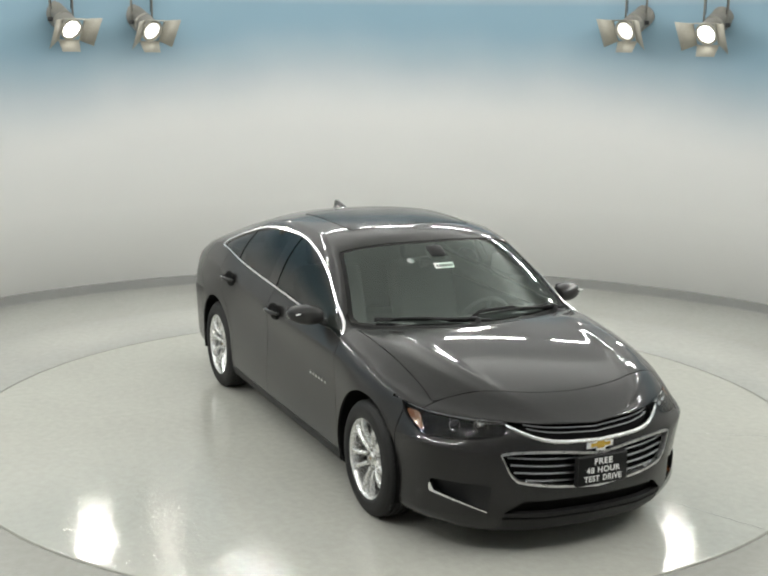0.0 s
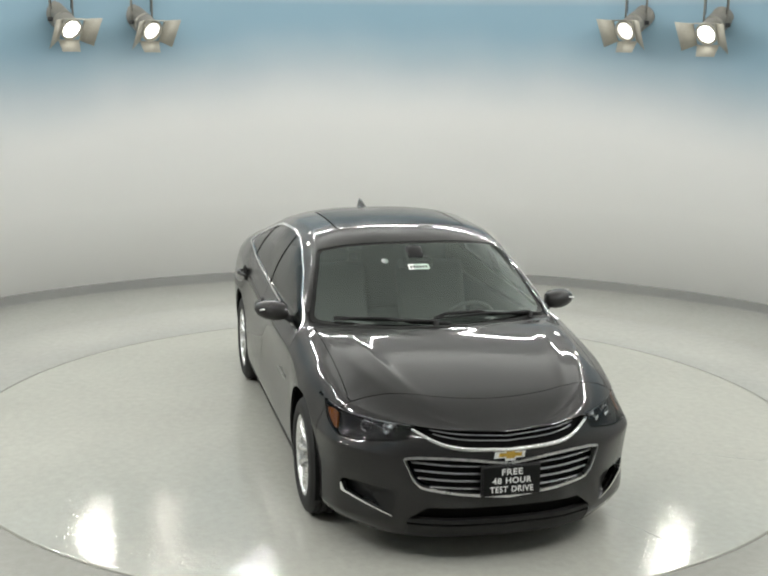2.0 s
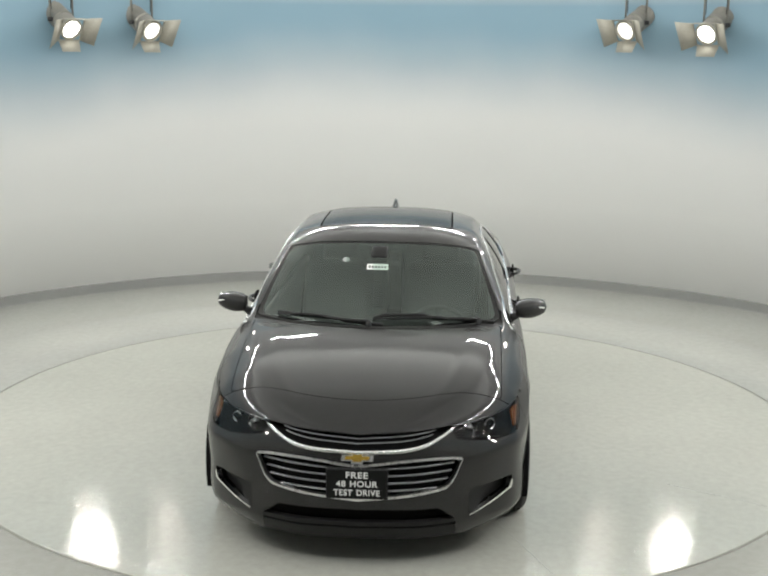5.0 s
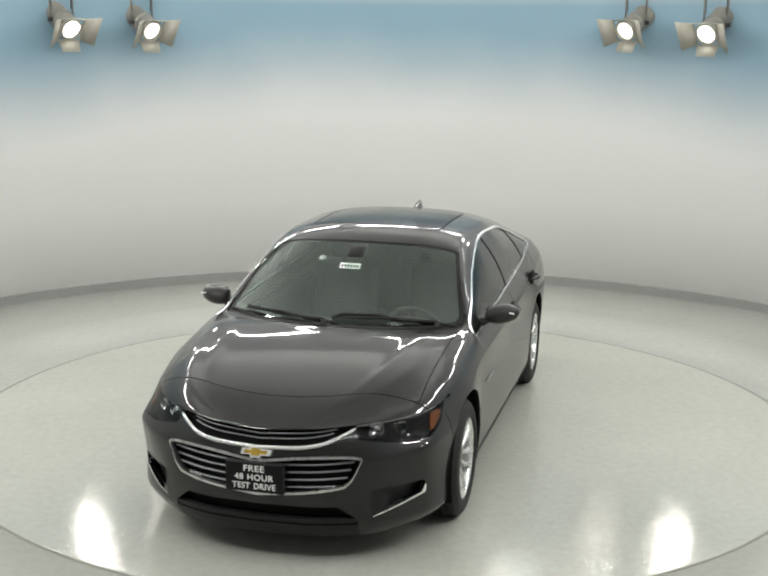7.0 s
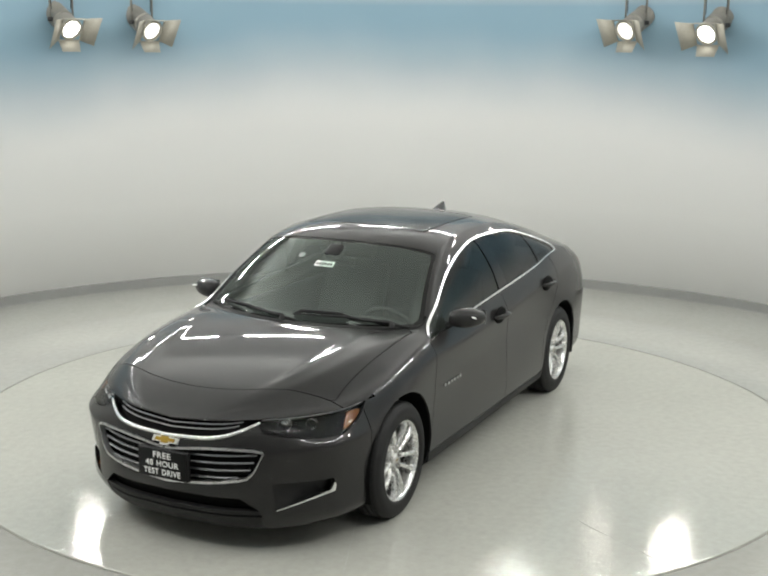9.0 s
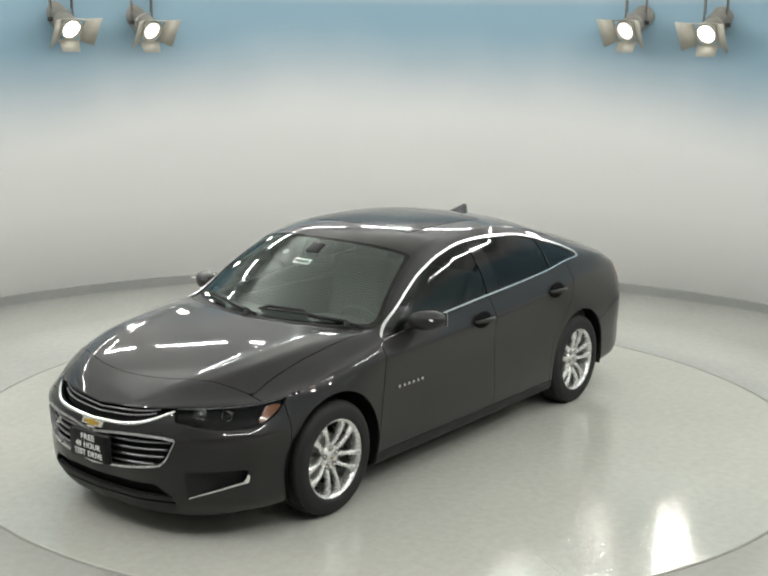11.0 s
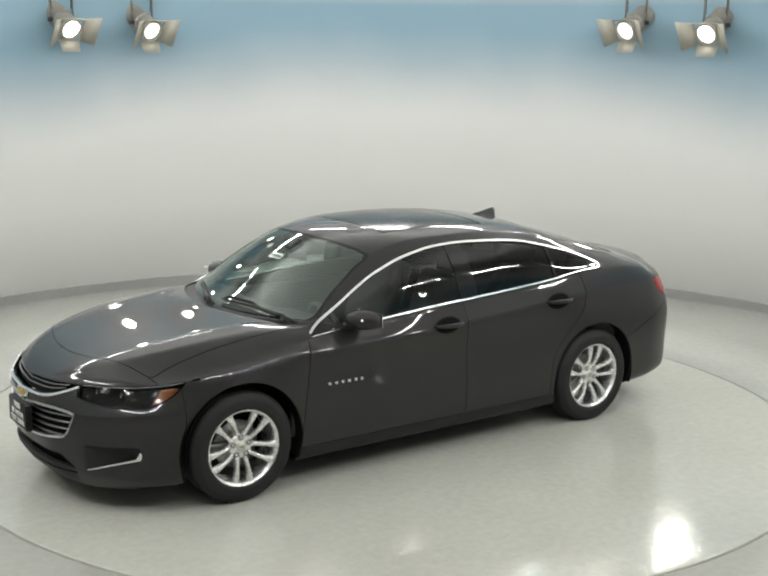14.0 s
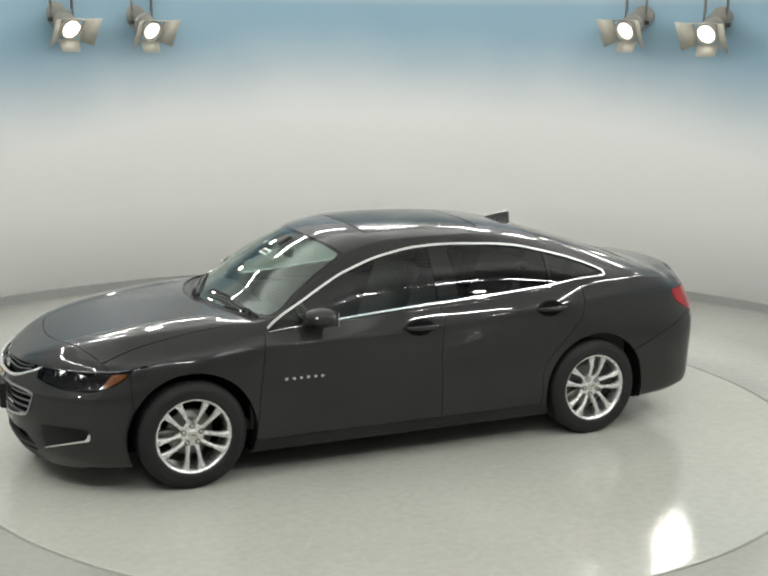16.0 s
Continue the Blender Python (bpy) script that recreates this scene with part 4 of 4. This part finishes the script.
def build_aerial():
    bm = bmesh.new()
    rows = []
    for i in range(13):
        t = i / 12
        x = -0.985 - 0.205 * t
        top = 0.080 * t ** 1.15 if t < 0.93 else 0.080 * 0.93 ** 1.15 * (1 - (t - 0.93) / 0.07 * 0.15)
        z0 = CENTRE_Z(x) - 0.006
        hw = 0.040 * math.sin(math.pi * min(0.97, 0.08 + 0.62 * t)) ** 0.6
        rows.append([bm.verts.new((x - 0.012 * (zz ** 2), y * hw, z0 + zz * (0.008 + top))) for y, zz in ((1, 0), (0.72, 0.25), (0.42, 0.6), (0.26, 0.92), (0, 1.0), (-0.26, 0.92), (-0.42, 0.6), (-0.72, 0.25), (-1, 0))])
    for a, b in zip(rows, rows[1:]):
        for k in range(8):
            bm.faces.new((a[k], a[k + 1], b[k + 1], b[k]))
    bm.faces.new(rows[-1])
    bm.faces.new(rows[0])
    bmesh.ops.recalc_face_normals(bm, faces=bm.faces)
    part("aerial", bm, PAINT, CAR, "dark grey shark-fin aerial on the roof")


build_aerial()


def screen_z(x, y):
    """Height of the screen's surface by the nearest crown."""
    e = min(STATIONS, key=lambda p: abs(EDGE(p).x + crown_bow(EDGE(p).x) * (1 - (y / 0.7) ** 2) - x))
    r = RAIL(e)
    s = min(abs(y) / max(r.y, 0.01), 1)
    z0 = CENTRE_Z(EDGE(e).x + crown_bow(EDGE(e).x))
    return z0 + (r.z - z0) * (0.40 * s ** 2 + 0.60 * s ** 4)


def build_wiper(y0, y1, x0, x1):
    w = new("wiper")
    w.parent = CAR
    arm, blade = [], []
    for k in range(11):
        t = k / 10
        y, x = y0 + (y1 - y0) * t, x0 + (x1 - x0) * t
        arm.append((x, y, screen_z(x, y) + 0.030 - 0.012 * t))
    for k in range(13):
        t = -0.15 + 1.15 * k / 12
        y, x = y0 + (y1 - y0) * t, x0 + (x1 - x0) * t - 0.022
        blade.append((x, y, screen_z(x, y) + 0.012))
    part("arm", tube(arm, [0.012 - 0.007 * k / 10 for k in range(11)], 8), BLACK, w)
    part("blade", tube(blade, 0.007, 6, squash=1.6), RUBBER, w)
    part("pivot", lathe([(0.0, 0.035), (0.016, 0.032), (0.02, 0.0)], 16, m=Matrix.Translation(arm[0]) @ Matrix.Translation((0, 0, -0.03))), BLACK, w)


build_wiper(0.62, -0.02, 0.985, 1.075)
build_wiper(-0.04, -0.62, 1.155, 0.93)


# ---- front plate, emblem, door letters ----
def words(name, text, size, m, material, parent, squeeze=1.0, thick=0.0006):
    cu = bpy.data.curves.new(name, "FONT")
    cu.body, cu.size, cu.align_x, cu.align_y, cu.extrude, cu.offset = text, size, "CENTER", "CENTER", thick, size * 0.017
    cu.space_character, cu.space_word = 1.10, 1.35
    tmp = bpy.data.objects.new(name, cu)
    scene.collection.objects.link(tmp)
    bpy.context.view_layer.update()
    me = bpy.data.meshes.new_from_object(tmp.evaluated_get(bpy.context.evaluated_depsgraph_get()))
    bpy.data.objects.remove(tmp)
    bpy.data.curves.remove(cu)
    me.transform(m @ Matrix.Diagonal((squeeze, 1, 1, 1)))
    me.materials.clear()
    me.materials.append(material)
    ob = new(name, me)
    ob.parent = parent
    return ob


NOSE = pose(2.438, 0, 0.492, 90, 0, 90)  # x to the reader's right, y up, z forward
plate = part("front_plate", box((0.302, 0.150, 0.006), NOSE, 0.002), PLATE_BLACK, CAR, "black dealer plate with white lettering")
part("plate_holder", box((0.312, 0.158, 0.03), NOSE @ Matrix.Translation((0, -0.002, -0.0195)), 0.003), BLACK, plate)
for row, y, size, sq in (("FREE", 0.046, 0.046, 1.12), ("48 HOUR", 0.0, 0.044, 1.05), ("TEST DRIVE", -0.046, 0.044, 0.93)):
    made = [words("lettering", w, size, Matrix(), PRINT_WHITE, plate, sq) for w in row.split()]
    wide = [max(v.co.x for v in ob.data.vertices) - min(v.co.x for v in ob.data.vertices) for ob in made]
    x = -(sum(wide) + 0.020 * (len(made) - 1)) / 2
    for ob, w in zip(made, wide):
        ob.data.transform(NOSE @ Matrix.Translation((x + w / 2, y, 0.0036)))
        x += w + 0.020


def slanted(points, depth, m):
    bm = bmesh.new()
    back = [bm.verts.new(m @ Vector((x, y, 0))) for x, y in points]
    top = [bm.verts.new(m @ Vector((x * 0.93, y * 0.90, depth))) for x, y in points]
    bm.faces.new(top)
    for i in range(len(points)):
        j = (i + 1) % len(points)
        bm.faces.new((back[i], back[j], top[j], top[i]))
    bmesh.ops.recalc_face_normals(bm, faces=bm.faces)
    return bm


CROSS = [(-0.078, -0.015), (-0.028, -0.015), (-0.031, -0.029), (0.025, -0.029), (0.028, -0.015), (0.070, -0.015), (0.078, 0.015), (0.028, 0.015), (0.031, 0.029), (-0.025, 0.029), (-0.028, 0.015), (-0.070, 0.015)]
CROSS = [(x * 1.02, y * 0.95) for x, y in CROSS]
BADGE = pose(2.402, 0, 0.617, 90, 0, 90) @ pose(0, 0, 0, -14, 0, 0)
emblem = part("emblem", slanted([(x * 1.10, y * 1.22) for x, y in CROSS], 0.008, BADGE), CHROME, CAR, "gold and chrome cross-shaped badge", smooth=False)
part("emblem_face", slanted([(x * 0.84, y * 0.74) for x, y in CROSS], 0.006, BADGE @ Matrix.Translation((0, 0, 0.0055))), GOLD, emblem, smooth=False)
for s in (1, -1):
    bar_m = pose(0.715, s * 0.912, 0.634, 90, 0, 180 if s > 0 else 0)
    for k in range(6):
        part("door_letter", box((0.020, 0.017, 0.003), bar_m @ Matrix.Translation((-0.118 + 0.047 * k, 0.0, 0.0)), 0.002), SATIN, CAR, "small chrome letter block", smooth=False)


# ---- hanging spots: cans with barn doors, two on each side; four more added unseen ----
CAN = vary(shader("can_enamel", (0.22, 0.21, 0.185), 0.45, 0.1), 0.18, 60, 6, 0.1)
FLAP = vary(shader("flap_metal", (0.38, 0.36, 0.30), 0.5, 0.2), 0.12, 50, 5, 0.1)
CABLE = shader("cable_black", (0.02, 0.02, 0.02), 0.6)
BULB = glow("spot_lens", (1.0, 0.97, 0.90), 11.0)
DIM_BULB = glow("spot_lens_dim", (1.0, 0.96, 0.88), 2.2)


def quad_plate(pts, thick, m):
    bm = bmesh.new()
    a = [bm.verts.new(m @ Vector(p)) for p in pts]
    n = (Vector(pts[1]) - Vector(pts[0])).cross(Vector(pts[2]) - Vector(pts[0])).normalized() * thick
    b = [bm.verts.new(m @ (Vector(p) + n)) for p in pts]
    bm.faces.new(a[::-1])
    bm.faces.new(b)
    for i in range(4):
        bm.faces.new((a[i], a[(i + 1) % 4], b[(i + 1) % 4], b[i]))
    bmesh.ops.recalc_face_normals(bm, faces=bm.faces)
    return bm


def build_spot(at, yaw, pitch, outer, share):
    """A can at the place of its lens. It looks along its local -y, turned by yaw and tipped down by pitch; outer is the side (-1, 1) of its wide open flap."""
    top = tagged(new("stage_spot"), "lit grey stage spotlight with open barn doors, hung from the ceiling", "spotlight", "hanging stage spots")
    top.matrix_basis = Matrix.Translation(at)
    m = pose(0, 0, 0, 0, 0, yaw) @ pose(0, 0, 0, pitch, 0, 0)
    prof = [(0.094, 0.0), (0.112, 0.0), (0.114, 0.012), (0.108, 0.02), (0.106, 0.15), (0.100, 0.165), (0.112, 0.17), (0.112, 0.19), (0.104, 0.20), (0.110, 0.24), (0.110, 0.36), (0.118, 0.365), (0.118, 0.38), (0.092, 0.42), (0.0, 0.43)]
    part("can", lathe(prof, 36, "Y", m=m), CAN, top, "round grey metal can")
    part("lens", lathe([(0.0, -0.004), (0.05, -0.001), (0.094, 0.012)], 32, "Y", m=m), BULB if share > 0.2 else DIM_BULB, top, "glowing lens")
    part("lens_ring", lathe([(0.090, -0.006), (0.104, -0.010), (0.116, -0.006), (0.118, 0.006), (0.110, 0.012)], 36, "Y", m=m), FLAP, top)
    f = 0.118
    rim = [m @ Vector((x, -0.004, z)) for x, z in ((-f, -f), (f, -f), (f, f), (-f, f))]
    part("door_frame", tube(rim, 0.009, 6, True), FLAP, top)
    flaps = (((-f, 0, f), (f, 0, f), (f * 0.9, -0.12, f + 0.055), (-f * 0.9, -0.12, f + 0.055)),
             ((-f, 0, -f), (f, 0, -f), (f * 0.85, -0.10, -f - 0.075), (-f * 0.85, -0.10, -f - 0.075)),
             ((outer * f, 0, -f), (outer * f, 0, f), (outer * (f + 0.185), -0.03, f + 0.03), (outer * (f + 0.165), -0.03, -f - 0.05)),
             ((-outer * f, 0, -f), (-outer * f, 0, f), (-outer * (f + 0.12), -0.07, f + 0.02), (-outer * (f + 0.12), -0.07, -f - 0.06)))
    for pts in flaps:
        part("barn_door", quad_plate(pts, 0.003, m), FLAP, top)
    yoke = [m @ Vector((sx * 0.128, 0.20, 0)) for sx in (-1, 1)]
    peak = (yoke[0] + yoke[1]) / 2 + Vector((0, 0, 0.44))
    part("yoke", tube([yoke[0], yoke[0] + Vector((0, 0, 0.40)), peak, yoke[1] + Vector((0, 0, 0.40)), yoke[1]], 0.010, 8), CAN, top)
    for y in yoke:
        part("yoke_knob", lathe([(0.0, 0.03), (0.022, 0.026), (0.022, -0.02)], 16, "X", m=Matrix.Translation(y)), CABLE, top)
    part("drop_rod", tube([peak, (peak.x, peak.y, CEILING - at[2])], 0.011, 8), CABLE, top)
    tail = m @ Vector((0, 0.42, 0.0))
    part("cable", tube([tail, tail + Vector((0.03 * outer, 0.03, 0.10)), tail + Vector((0.02 * outer, 0.02, 0.4)), (tail.x, tail.y, CEILING - at[2])], 0.007, 6), CABLE, top)
    for sx in (-0.11, 0.11):
        part("safety_wire", tube([m @ Vector((sx, 0.25, 0.09)), (peak.x + sx * 1.3, peak.y, CEILING - at[2])], 0.004, 5), CABLE, top)
    aim = Matrix.Translation(at) @ m @ Matrix.Translation((0, -0.03, 0)) @ pose(0, 0, 0, -90, 0, 0)
    spot_lamp(aim, share)
    return top


# last four: unseen, added near the entrance for highlights on doors and glass
for at, yaw, pitch, outer, share in (((-3.135, 3.74, 2.754), 46, 29, 1, 0.9), ((-2.430, 4.23, 2.752), 46, 27, 1, 0.12), ((2.45, 4.22, 2.805), -46, 25, -1, 0.12), ((3.155, 3.72, 2.775), -42, 27, -1, 0.9),
                                     ((-3.75, -3.05, 2.85), 130, 22, -1, 1.0), ((-4.25, -2.20, 2.85), 118, 22, -1, 1.0), ((4.25, -2.20, 2.85), -118, 22, 1, 1.0), ((3.75, -3.05, 2.85), -130, 22, 1, 1.0)):
    build_spot(at, yaw, pitch, outer, share)


# ---- what moves: the turntable and the car on it turn clockwise at a steady pace ----
def heading(t):
    return -64.762 - 5.706 * t - 0.24 * ((t - 8.0) / 8.0) ** 2


def motions():
    spin, ride = [], []
    for k in range(33):
        t = k * 0.5
        a = heading(t)
        spin.append((t, pose(0, 0, 0, 0, 0, a)))
        ride.append((t, pose(0, 0, 0, 0, 0, a) @ pose(0.224, 0.026, 0)))
    walk(TABLE, spin)
    walk(CAR, ride)


motions()
